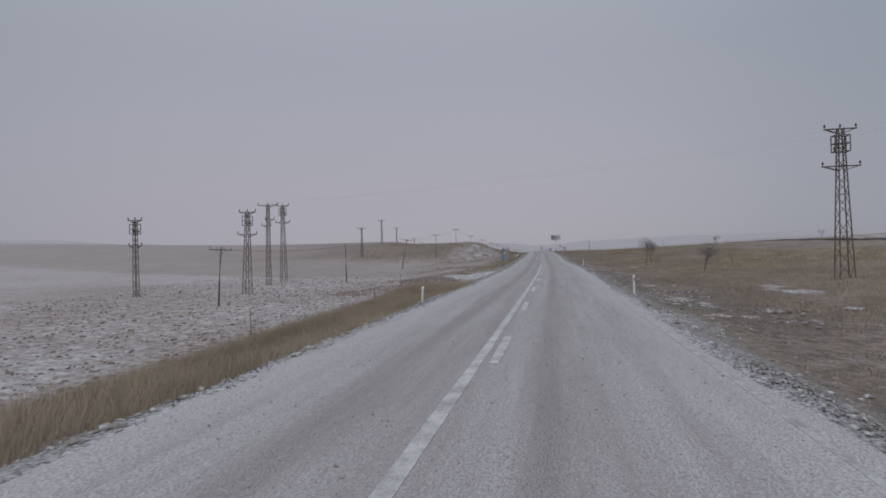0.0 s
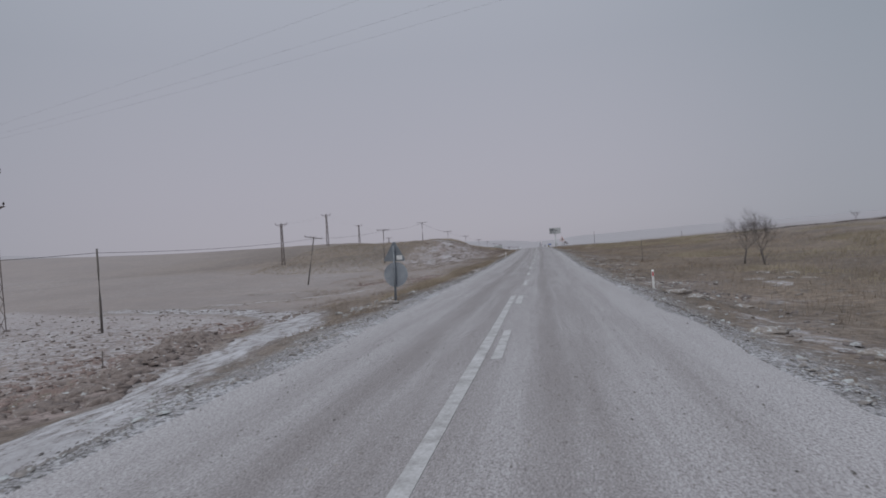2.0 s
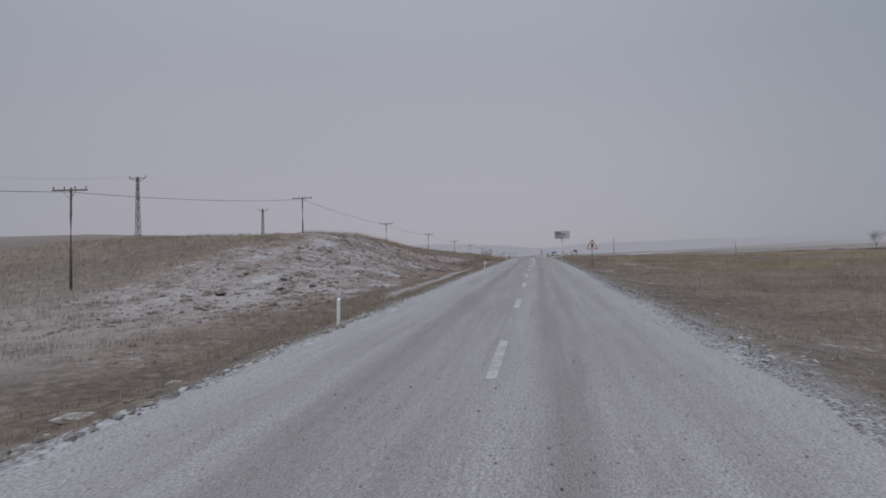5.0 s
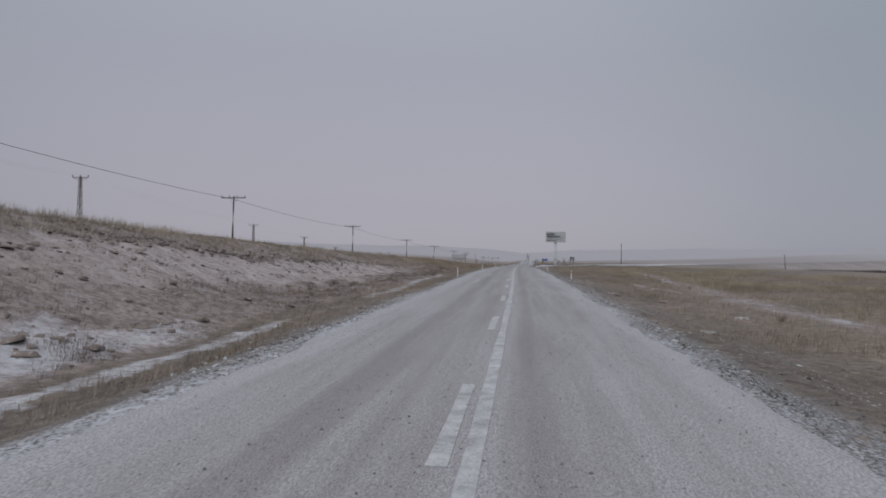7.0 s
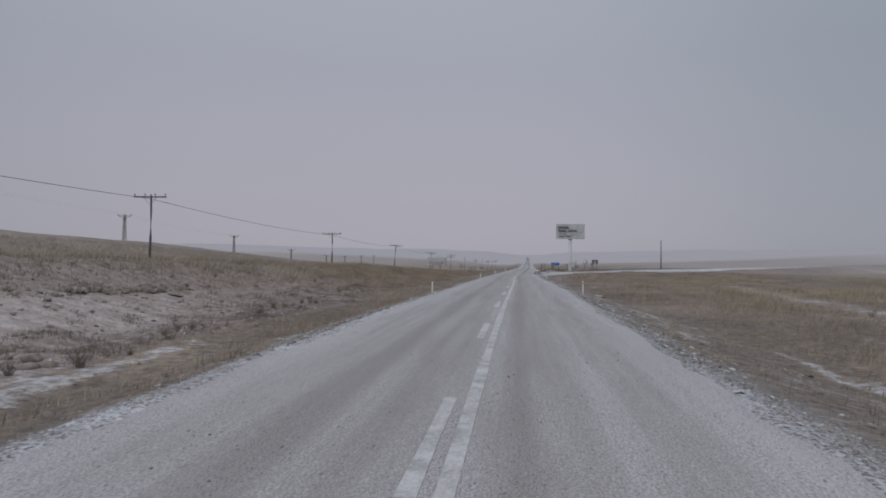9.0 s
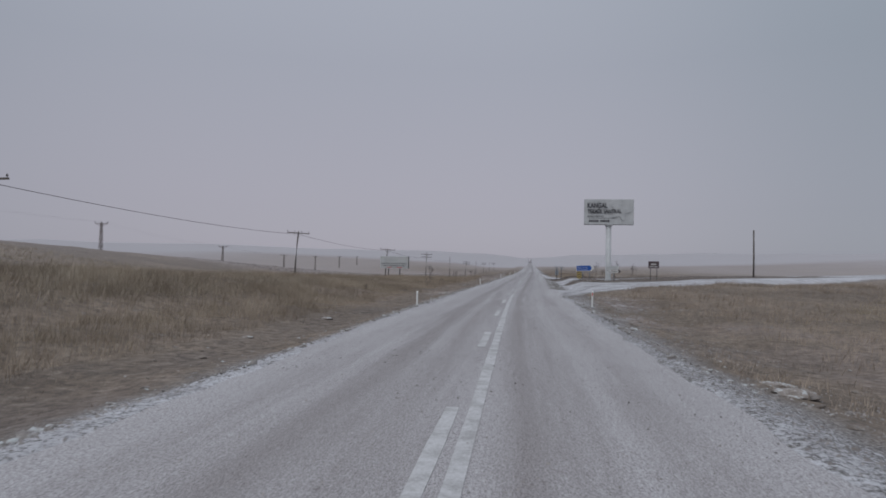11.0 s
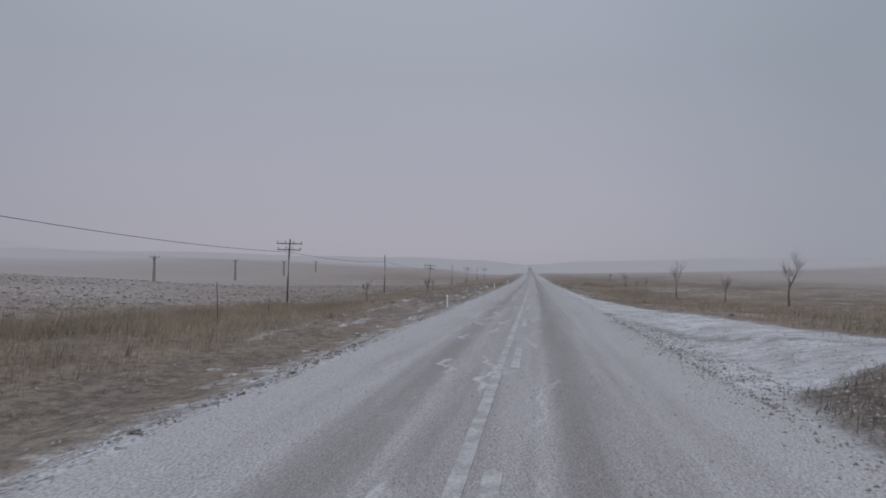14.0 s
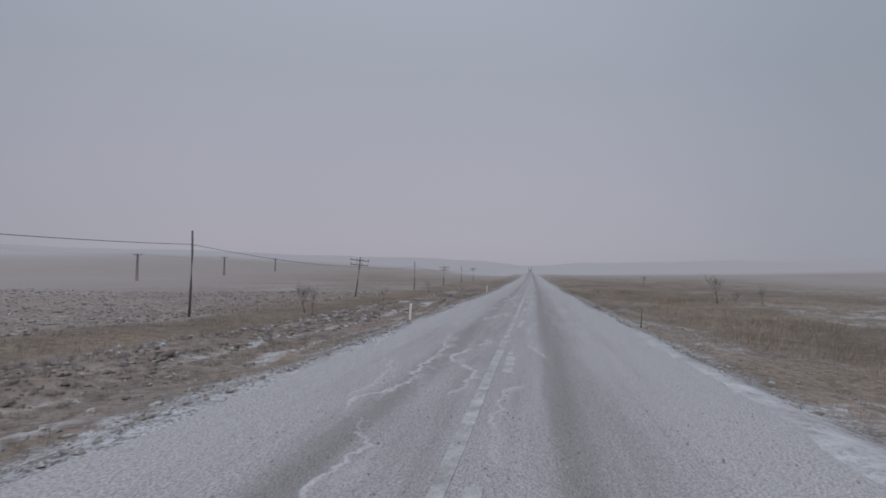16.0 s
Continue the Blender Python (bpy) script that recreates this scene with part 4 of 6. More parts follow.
SINGLE, DOUBLE = [(0.18, 2.5)], [(0.42, 2.5), (1.0, 2.3)]
T_LABEL = "weathered wooden telephone pole with one crossarm of insulators"
TELEPHONE = [
    (-30.2, 55.0, 3.15, [(0.3, 2.3)], 4.0, "weathered wooden telephone pole with a sagging crossarm"),
    (-30.1, 94.3, 4.0, [], -0.6, "bare leaning wooden telephone pole without crossarm"),
    (-30.5, 135.0, 5.8, SINGLE, 10.5, "leaning wooden telephone pole with one crossarm"),
    (-28.9, 172.5, 7.9, SINGLE, 0.5, T_LABEL),
    (-28.0, 210.9, 10.9, SINGLE, 0.0, T_LABEL),
    (-26.7, 250.9, 9.8, SINGLE, 0.6, T_LABEL),
    (-25.3, 289.6, 9.2, SINGLE, 0.3, T_LABEL),
    (-23.5, 327.9, 8.4, SINGLE, 0.0, T_LABEL),
    (-23.4, 366.1, 8.0, SINGLE, 4.0, "slightly leaning wooden telephone pole with one crossarm"),
    (-22.8, 404.3, 7.3, SINGLE, 4.0, "leaning wooden telephone pole behind a white signboard"),
    (-22.5, 441.8, 7.5, DOUBLE, 1.6, "wooden telephone pole with two crossarms"),
    (-22.1, 478.8, 7.1, [], 0.3, "bare wooden telephone pole carrying the cable"),
    (-21.9, 517.4, 6.5, DOUBLE, 6.0, "leaning wooden telephone pole with two crossarms"),
    (-21.6, 556.0, 6.8, [], 0.3, "bare wooden telephone pole carrying the cable"),
    (-21.4, 594.0, 6.6, DOUBLE, 2.0, "wooden telephone pole with two crossarms"),
    (-21.2, 633.0, 7.0, [], 0.0, "bare wooden telephone pole carrying the cable"),
    (-21.0, 672.0, 7.2, DOUBLE, -2.0, "wooden telephone pole with two crossarms"),
]
tops = []
for row in TELEPHONE:
    b, h = telephone_pole(*row)
    hang = h - (0.30 if row[1] < 430 else 1.2 if row[3] else 0.92)
    tops.append(Vector((b.x + math.sin(radians(row[4])) * hang, b.y - 0.10, b.z + math.cos(radians(row[4])) * hang)))


def span(bm, p, q, sag, r, sides=5, n=14):
    pts = [p.lerp(q, i / n) - Vector((0, 0, 4 * sag * (i / n) * (1 - i / n))) for i in range(n + 1)]
    return tube(bm, pts, [r] * (n + 1), sides, False)


bm = bmesh.new()
for p, q in zip(tops, tops[1:]):
    span(bm, p, q, 0.36, 0.016)
tagged(part("overhead_cable", bm, M_CABLE), "thin dark telephone cable sagging from pole to pole", "cable")


def lattice_pole(u, y, height, label="slim rust-brown lattice power pole with one braced crossarm"):
    base = at(u, y, -0.3)
    h = height + 0.3
    th = thing("power_pole", Matrix.Translation(base), label, "power pole", "field power line")
    corner = lambda sx, sy, z: (sx * (0.30 - 0.16 * z / h), sy * (0.22 - 0.10 * z / h), z)
    for sx, sy in ((-1, -1), (1, -1), (1, 1), (-1, 1)):
        part("leg", bar(bmesh.new(), corner(sx, sy, 0), corner(sx, sy, h), 0.075), M_STEEL, th)
    n = int(h / 0.62)
    for sy in (-1, 1):
        for k in range(n):
            s = 1 if (k + (sy > 0)) % 2 else -1
            part("diagonal_brace", bar(bmesh.new(), corner(-s, sy, h * k / n), corner(s, sy, h * (k + 1) / n), 0.042), M_STEEL, th)
    for sx in (-1, 1):
        for k in range(0, n, 2):
            part("cross_brace", bar(bmesh.new(), corner(sx, -1, h * k / n), corner(sx, 1, h * (k + 1) / n), 0.036), M_STEEL, th)
    arm = part("crossarm", bar(bmesh.new(), (-1.3, 0, h - 0.10), (1.3, 0, h - 0.10), 0.08, 0.08), M_STEEL, th)
    for s in (-1, 1):
        part("brace", bar(bmesh.new(), (0.14 * s, 0, h - 0.62), (1.15 * s, 0, h - 0.13), 0.05), M_STEEL, th)
    for x in (-1.25, 0.0, 1.25):
        insulator(x, h - 0.06, arm, 0, 1.7)
    return [base + Vector((x, 0, h + 0.20)) for x in (-1.25, 0.0, 1.25)]


heads = [lattice_pole(u, y, z - ground_z(u, y)) for u, y, z in
         ((-51.3, 176.5, 10.6), (-55.6, 218.1, 15.2), (-62.8, 276.5, 15.2), (-69.2, 351.0, 12.5), (-75.7, 405.5, 11.3), (-83.8, 466.0, 9.0), (-90.8, 526.5, 7.7), (-100.9, 589.4, 8.1), (-108.0, 650.0, 9.0), (-115.0, 712.0, 10.0))]
bm = bmesh.new()
for a, b in zip(heads, heads[1:]):
    for p, q in zip(a, b):
        span(bm, p, q, 0.7, 0.003, 3)
tagged(part("power_line", bm, M_CABLE), "thin bare power wires strung between slim lattice poles", "power line")


def lattice_pylon(u, y, height, arms, cage, label, lean=0.0, turn=0.0, foot=0.44):
    """Four tapering angle-iron legs with zigzag bracing. arms: (drop from the top, half width left, half width right)."""
    base = at(u, y, -0.2)
    th = thing("lattice_pylon", Matrix.Translation(base) @ pose(0, 0, 0, 0, lean, turn), label, "pylon", "steel lattice pylons")
    w0, w1, h = foot, 0.17, height + 0.2
    corner = lambda sx, sy, z: (sx * (w0 + (w1 - w0) * z / h), sy * (w0 + (w1 - w0) * z / h), z)
    for sx, sy in ((-1, -1), (1, -1), (1, 1), (-1, 1)):
        part("leg", bar(bmesh.new(), corner(sx, sy, 0), corner(sx, sy, h), 0.07), M_STEEL, th)
    levels = [0.0]
    while levels[-1] < h - 0.5:
        levels.append(levels[-1] + max(0.42, 0.95 * (1 - levels[-1] / h) + 0.35))
    levels[-1] = h
    faces = (((-1, -1), (1, -1)), ((1, -1), (1, 1)), ((1, 1), (-1, 1)), ((-1, 1), (-1, -1)))
    for a, b in faces:
        for i, (z0, z1) in enumerate(zip(levels, levels[1:])):
            p, q = (a, b) if i % 2 else (b, a)
            part("diagonal_brace", bar(bmesh.new(), corner(*p, z0), corner(*q, z1), 0.032), M_STEEL, th)
            if i % 3 == 0:
                part("cross_brace", bar(bmesh.new(), corner(*a, z0), corner(*b, z0), 0.032), M_STEEL, th)
    for drop, wl, wr in arms:
        z = h - drop
        bm = bmesh.new()
        for s in (-0.16, 0.16):
            bar(bm, (-wl, s * 0.3, z), (wr, s * 0.3, z), 0.075)
            bar(bm, (-wl * 0.95, s * 0.3, z), (-0.16, s, z - 0.32), 0.05)
            bar(bm, (wr * 0.95, s * 0.3, z), (0.16, s, z - 0.32), 0.05)
        arm = part("crossarm", bm, M_STEEL, th)
        for x in (-wl + 0.06, wr - 0.06):
            insulator(x, z + 0.03, arm, 0, 1.7)
        if drop < 0.2:
            insulator(0.0, z + 0.03, arm, 0, 1.7)
    if cage:
        top, low = h - 0.55, h - 1.7
        bm = bmesh.new()
        for sx in (-0.5, 0.5):
            for sy in (-0.35, 0.35):
                bar(bm, (sx, sy, low), (sx, sy, top), 0.06)
            for z in (low, (low + top) / 2, top):
                bar(bm, (sx, -0.35, z), (sx, 0.35, z), 0.06)
        for sy in (-0.35, 0.35):
            for z in (low, (low + top) / 2, top):
                bar(bm, (-0.5, sy, z), (0.5, sy, z), 0.06)
        frame_part = part("switch_frame", bm, M_STEEL, th)
        for sx in (-0.3, 0.0, 0.3):
            insulator(sx, low + 0.05, frame_part, 0.3, 2.0)
    return base, h


TWO = [(0.05, 1.1, 1.1), (2.75, 1.3, 1.3)]
P_LABEL = "rust-brown steel lattice pylon with crossarms and a switch frame"
lattice_pylon(-48.0, 68.0, 9.3, [(0.05, 0.95, 0.95), (3.1, 0.9, 0.9)], True, "slim rust-brown lattice pylon carrying switch gear in the snowy field", 0.0, 0.0, 0.26)
lattice_pylon(-35.6, 71.7, 10.0, TWO, True, P_LABEL, 1.2)
lattice_pylon(-40.6, 89.0, 12.1, [(0.05, 1.65, 1.65), (2.2, 0.5, 1.05), (3.1, 1.05, 0.5)], False, "rust-brown steel lattice pylon with a wide top crossarm", 0.5, 0.0, 0.30)
lattice_pylon(-41.7, 97.3, 12.5, TWO, True, P_LABEL)
lattice_pylon(21.6, 50.0, 10.9, TWO, True, "tall steel lattice pylon beside the road in dry grass", 0.0, 0.0, 0.5)
lattice_pylon(50.0, 58.0, 13.0, [(0.05, 1.65, 1.65)], False, "tall steel lattice pylon far off in dry grass", 0.0, 70)
line = thing("power_line", Matrix.Identity(4), "three thin bare wires crossing high over the road", "power line")
for x, s in ((-1.6, -2.6), (0.0, 1.4), (1.6, 3.4)):
    part("wire", span(bmesh.new(), at(-40.6, 89.0, 12.3) + Vector((x, 0, 0)), at(50.0, 58.0, 13.2) + Vector((0.3 * s, s, 0)), 1.1, 0.002, 4, 24), M_CABLE, line)

bare = thing("bare_pole", Matrix.Translation(at(30.3, 391.8, -0.3)), "single dark wooden pole standing by the side road", "utility pole")
part("pole", tube(bmesh.new(), [(0, 0, 0), (0.02, 0, 3.2), (0, 0, 6.6)], [0.13, 0.115, 0.10], 10), M_WOOD, bare)
part("bracket", bar(bmesh.new(), (0, -0.1, 6.2), (0, 0.1, 6.2), 0.05), M_STEEL, bare)
thin = thing("bare_pole", Matrix.Translation(at(70.0, 373.0, -0.3)) @ pose(0, 0, 0, 0, -4, 0), "thin leaning wooden pole in the field", "utility pole")
part("pole", tube(bmesh.new(), [(0, 0, 0), (0, 0, 2.2), (0, 0, 4.3)], [0.10, 0.09, 0.07], 8), M_WOOD, thin)


# ---- verge posts ----
def delineator(u, y, red, lean=0.0):
    th = thing("delineator_post", Matrix.Translation(at(u, y, -0.15 if u > 0 else -0.25)) @ pose(0, 0, 0, 0, lean, 0),
               "white plastic verge post with a red reflector" if red else "plain white plastic verge post", "verge post", "verge posts")
    bm = bmesh.new()
    prof = [(-0.043, -0.03), (0.0, -0.047), (0.043, -0.03), (0.032, 0.042), (-0.032, 0.042)]
    low = [bm.verts.new((x, yy, 0)) for x, yy in prof]
    top = [bm.verts.new((x, yy, 0.95 + (0.03 if yy > 0 else -0.02))) for x, yy in prof]
    for k in range(5):
        bm.faces.new((low[k], low[(k + 1) % 5], top[(k + 1) % 5], top[k]))
    bm.faces.new(low[::-1])
    bm.faces.new(top)
    part("post", bm, M_POST, th)
    if red:
        part("reflector", box(bmesh.new(), (-0.025, -0.055, 0.74), (0.025, -0.042, 0.90), 0.003), M_RED, th, "red reflector")
    return th


for u, y, red, lean in ((-4.9, 27.6, False, 4), (-4.7, 153, False, 1), (-4.41, 197.6, False, 1), (-4.18, 244.8, False, -2), (-4.7, 287.8, False, 1), (-4.4, 334.4, False, 0), (-4.8, 378.0, False, -1), (-4.72, 422.4, False, -1), (-4.7, 466, False, 2), (-4.7, 510, False, 0),
                        (4.4, 29.0, True, 0), (5.0, 80.1, True, 0), (5.25, 249.4, True, 0), (5.0, 292, True, 0), (4.6, 337.0, True, 1),):
    delineator(u, y, red, lean)


# ---- road signs ----
def round_tri(side, r=0.06, down=False):
    """A triangle with rounded corners, standing on its base at z = 0."""
    h = side * math.sqrt(3) / 2
    out = []
    for cx, cz, a0 in ((side / 2 - r * 1.73, r, -90), (0, h - 2 * r, 30), (-side / 2 + r * 1.73, r, 150)):
        for k in range(5):
            a = radians(a0 + 120 * k / 4)
            out.append((cx + r * math.cos(a), cz + r * math.sin(a)))
    return out


def disc(r, cz, n=28):
    return [(r * math.cos(2 * math.pi * k / n), cz + r * math.sin(2 * math.pi * k / n)) for k in range(n)]


def shift(bm, x, y, z):
    bmesh.ops.translate(bm, verts=bm.verts, vec=(x, y, z))
    return bm


def sign_backs():
    th = thing("road_sign", Matrix.Translation(at(-4.8, 77.8, -0.05)) @ pose(0, 0, 0, 0, 1, -4), "grey backs of triangular and round traffic signs on one post", "road sign")
    part("post", tube(bmesh.new(), [(0, 0, -0.15), (0, 0, 2.2)], [0.045, 0.045], 10), M_SLATE_BACK, th)
    part("triangle_plate", shift(plate(bmesh.new(), round_tri(0.92), 0.015), 0, 0.06, 1.62), M_SLATE_BACK, th, "slate-grey triangular plate")
    part("round_plate", shift(plate(bmesh.new(), disc(0.47, 0), 0.015), 0.03, 0.06, 1.11), M_BACK, th)
    for z in (0.95, 1.32, 1.72, 2.0):
        part("clamp", box(bmesh.new(), (-0.06, -0.048, z - 0.012), (0.06, 0.06, z + 0.012), 0.004), M_SLATE_BACK, th)
    part("sticker", box(bmesh.new(), (0.09, 0.050, 1.67), (0.31, 0.058, 1.83)), M_WHITE, th, "small white sticker")


sign_backs()


def warning_sign():
    th = thing("warning_sign", Matrix.Translation(at(6.05, 201.6, -0.3)) @ Matrix.Scale(1.17, 4), "red-bordered triangular side-road warning sign on a thin post", "road sign")
    part("post", tube(bmesh.new(), [(0, 0.04, 0), (0, 0.04, 2.75)], [0.035, 0.035], 8), M_TUBE, th)
    part("plate", shift(plate(bmesh.new(), round_tri(1.02, 0.07), 0.012), 0, 0, 1.92), M_RED, th, "red border plate")
    part("face", shift(plate(bmesh.new(), round_tri(0.83, 0.04), 0.006), 0, -0.006, 1.972), M_WHITE, th, "white face")
    bm = plate(bmesh.new(), [(-0.07, 2.05), (0.07, 2.05), (0.07, 2.17), (0.18, 2.17), (0.18, 2.23), (0.07, 2.23), (0.07, 2.32), (0.12, 2.32), (0.0, 2.46), (-0.12, 2.32), (-0.07, 2.32)], 0.006)
    shift(bm, 0, -0.013, 0)
    part("symbol", bm, M_DARK, th, "black side-road symbol")


warning_sign()


def billboard():
    """The white unipole board at the junction."""
    base = at(10.22, 379.3, -0.3)
    z0 = (9.83 - base.z) / 1.137
    th = thing("billboard", Matrix.Translation(base) @ pose(0, 0, 0, 0, 0, 1.0) @ Matrix.Scale(1.137, 4), "tall white advertising board on one thick white column", "billboard")
    bm = tube(bmesh.new(), [(0, 0.35, 0), (0, 0.35, 0.5), (0, 0.35, z0 + 0.1)], [0.31, 0.29, 0.275], 24)
    part("column", bm, M_COLUMN, th)
    part("collar", tube(bmesh.new(), [(0, 0.35, z0 - 0.25), (0, 0.35, z0 - 0.10), (0, 0.35, z0)], [0.29, 0.36, 0.50], 16), M_COLUMN, th)
    part("foot_plate", box(bmesh.new(), (-0.42, -0.07, 0.22), (0.42, 0.77, 0.32), 0.01), M_COLUMN, th)
    for x in (-0.07, 0.09):
        part("bolt", tube(bmesh.new(), [(x, 0.02, 1.35 + x), (x, 0.09, 1.35 + x)], [0.04, 0.04], 8), M_DARK, th)
    w, top = 2.5, z0 + 2.63
    body = part("board", box(bmesh.new(), (-w, 0, z0), (w, 0.7, top), 0.02), M_BOARD, th)
    part("underside", box(bmesh.new(), (-w + 0.03, 0.03, z0 - 0.012), (w - 0.03, 0.67, z0 - 0.003)), M_DARK, th, "dark underside")
    for x in (-1.25, 0.0, 1.25):
        part("panel_joint", box(bmesh.new(), (x - 0.006, -0.003, z0 + 0.03), (x + 0.006, 0.004, top - 0.03)), M_BACK, body)
    text_part("KANGAL", 0.70, (-2.24, -0.09, z0 + 1.74), M_LETTER, body, wide=2.05, bold=0.022)
    # slanted dark bars added in place of birds perched on the letters
    for x in (-1.62, -1.12, -0.52):
        part("perched_mark", bar(bmesh.new(), (x, -0.012, z0 + 2.28), (x + 0.12, -0.012, z0 + 2.39), 0.05, 0.02), M_LETTER, body)
    text_part("TERMİK SANTRAL", 0.55, (-2.20, -0.09, z0 + 1.17), M_LETTER, body, wide=3.45, bold=0.018)
    text_part("ELEKTRİK ÜRETİM A.Ş.", 0.22, (-2.20, -0.012, z0 + 0.76), M_LETTER, body, wide=1.65)
    part("rule", box(bmesh.new(), (-2.05, -0.02, z0 + 0.63), (0.80, -0.004, z0 + 0.665)), M_LETTER, body)
    # the owner's name and mark: plain shapes only
    x = -2.05
    for wide in (0.20, 0.22, 0.20, 0.20, 0.20, -0.14, 0.19, 0.19, 0.20, 0.19, 0.20):
        if wide > 0:
            part("name_bar", box(bmesh.new(), (x, -0.016, z0 + 0.24), (x + wide * 0.82, -0.004, z0 + 0.47)), M_LETTER, body)
        x += abs(wide)
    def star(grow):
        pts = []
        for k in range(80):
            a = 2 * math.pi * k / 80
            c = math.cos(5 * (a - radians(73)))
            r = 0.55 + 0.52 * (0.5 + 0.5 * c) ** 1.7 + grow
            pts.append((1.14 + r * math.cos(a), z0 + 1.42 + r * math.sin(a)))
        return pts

    # slightly larger grey plate added behind: the star's shaded outline as colour
    part("emblem_shade_rim", shift(plate(bmesh.new(), star(0.018), 0.05), 0, -0.052, 0), M_PALE_BACK, body, "grey rim standing in for the raised star's shaded edge")
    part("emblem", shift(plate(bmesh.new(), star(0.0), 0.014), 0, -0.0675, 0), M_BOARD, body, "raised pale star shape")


billboard()


def arrow_sign():
    base = at(7.3, 375.5, -0.05)
    th = thing("direction_sign", Matrix.Translation(base) @ pose(0, 0, 0, 0, -2.5, -3) @ Matrix.Scale(1.1, 4), "blue direction sign shaped as an arrow, white border", "road sign")
    for x in (-0.35, 0.42):
        part("post", tube(bmesh.new(), [(x, 0.05, 0), (x, 0.05, 1.6)], [0.04, 0.04], 8), M_TUBE, th)
    z0, z1 = 1.06, 1.64
    outline = [(-0.88, z0), (0.62, z0), (0.90, (z0 + z1) / 2), (0.62, z1), (-0.88, z1)]
    part("border_plate", plate(bmesh.new(), outline, 0.02), M_WHITE, th, "white border")
    inner = [(-0.85, z0 + 0.03), (0.50, z0 + 0.03), (0.66, (z0 + z1) / 2), (0.50, z1 - 0.03), (-0.85, z1 - 0.03)]
    face = part("face", shift(plate(bmesh.new(), inner, 0.006), 0, -0.007, 0), M_BLUE, th, "blue face")
    text_part("T e r m i k", 0.215, (-0.74, -0.012, z0 + 0.285), M_POST, face, depth=0.002)
    text_part("S a n t r a l", 0.215, (-0.74, -0.012, z0 + 0.075), M_POST, face, depth=0.002)
    cb = thing("chevron_board", Matrix.Translation(at(6.6, 375.1, -0.2)) @ pose(0, 0, 0, 0, -2, -3) @ Matrix.Scale(1.2, 4), "yellow and black chevron board on a short post", "road sign")
    part("post", tube(bmesh.new(), [(0, 0.05, 0), (0, 0.05, 1.05)], [0.035, 0.035], 8), M_TUBE, cb)
    part("board", box(bmesh.new(), (-0.22, 0, 0.40), (0.22, 0.02, 1.06), 0.004), M_YELLOW, cb)
    for z in (0.42, 0.64, 0.86):
        for s in (-1, 1):
            bm = plate(bmesh.new(), [(0, z + 0.10), (s * 0.215, z - 0.01), (s * 0.215, z + 0.09), (0, z + 0.20)] if s > 0 else
                       [(0, z + 0.20), (-0.215, z + 0.09), (-0.215, z - 0.01), (0, z + 0.10)], 0.004)
            part("stripe", shift(bm, 0, -0.006, 0), M_DARK, cb, "black stripe")


arrow_sign()


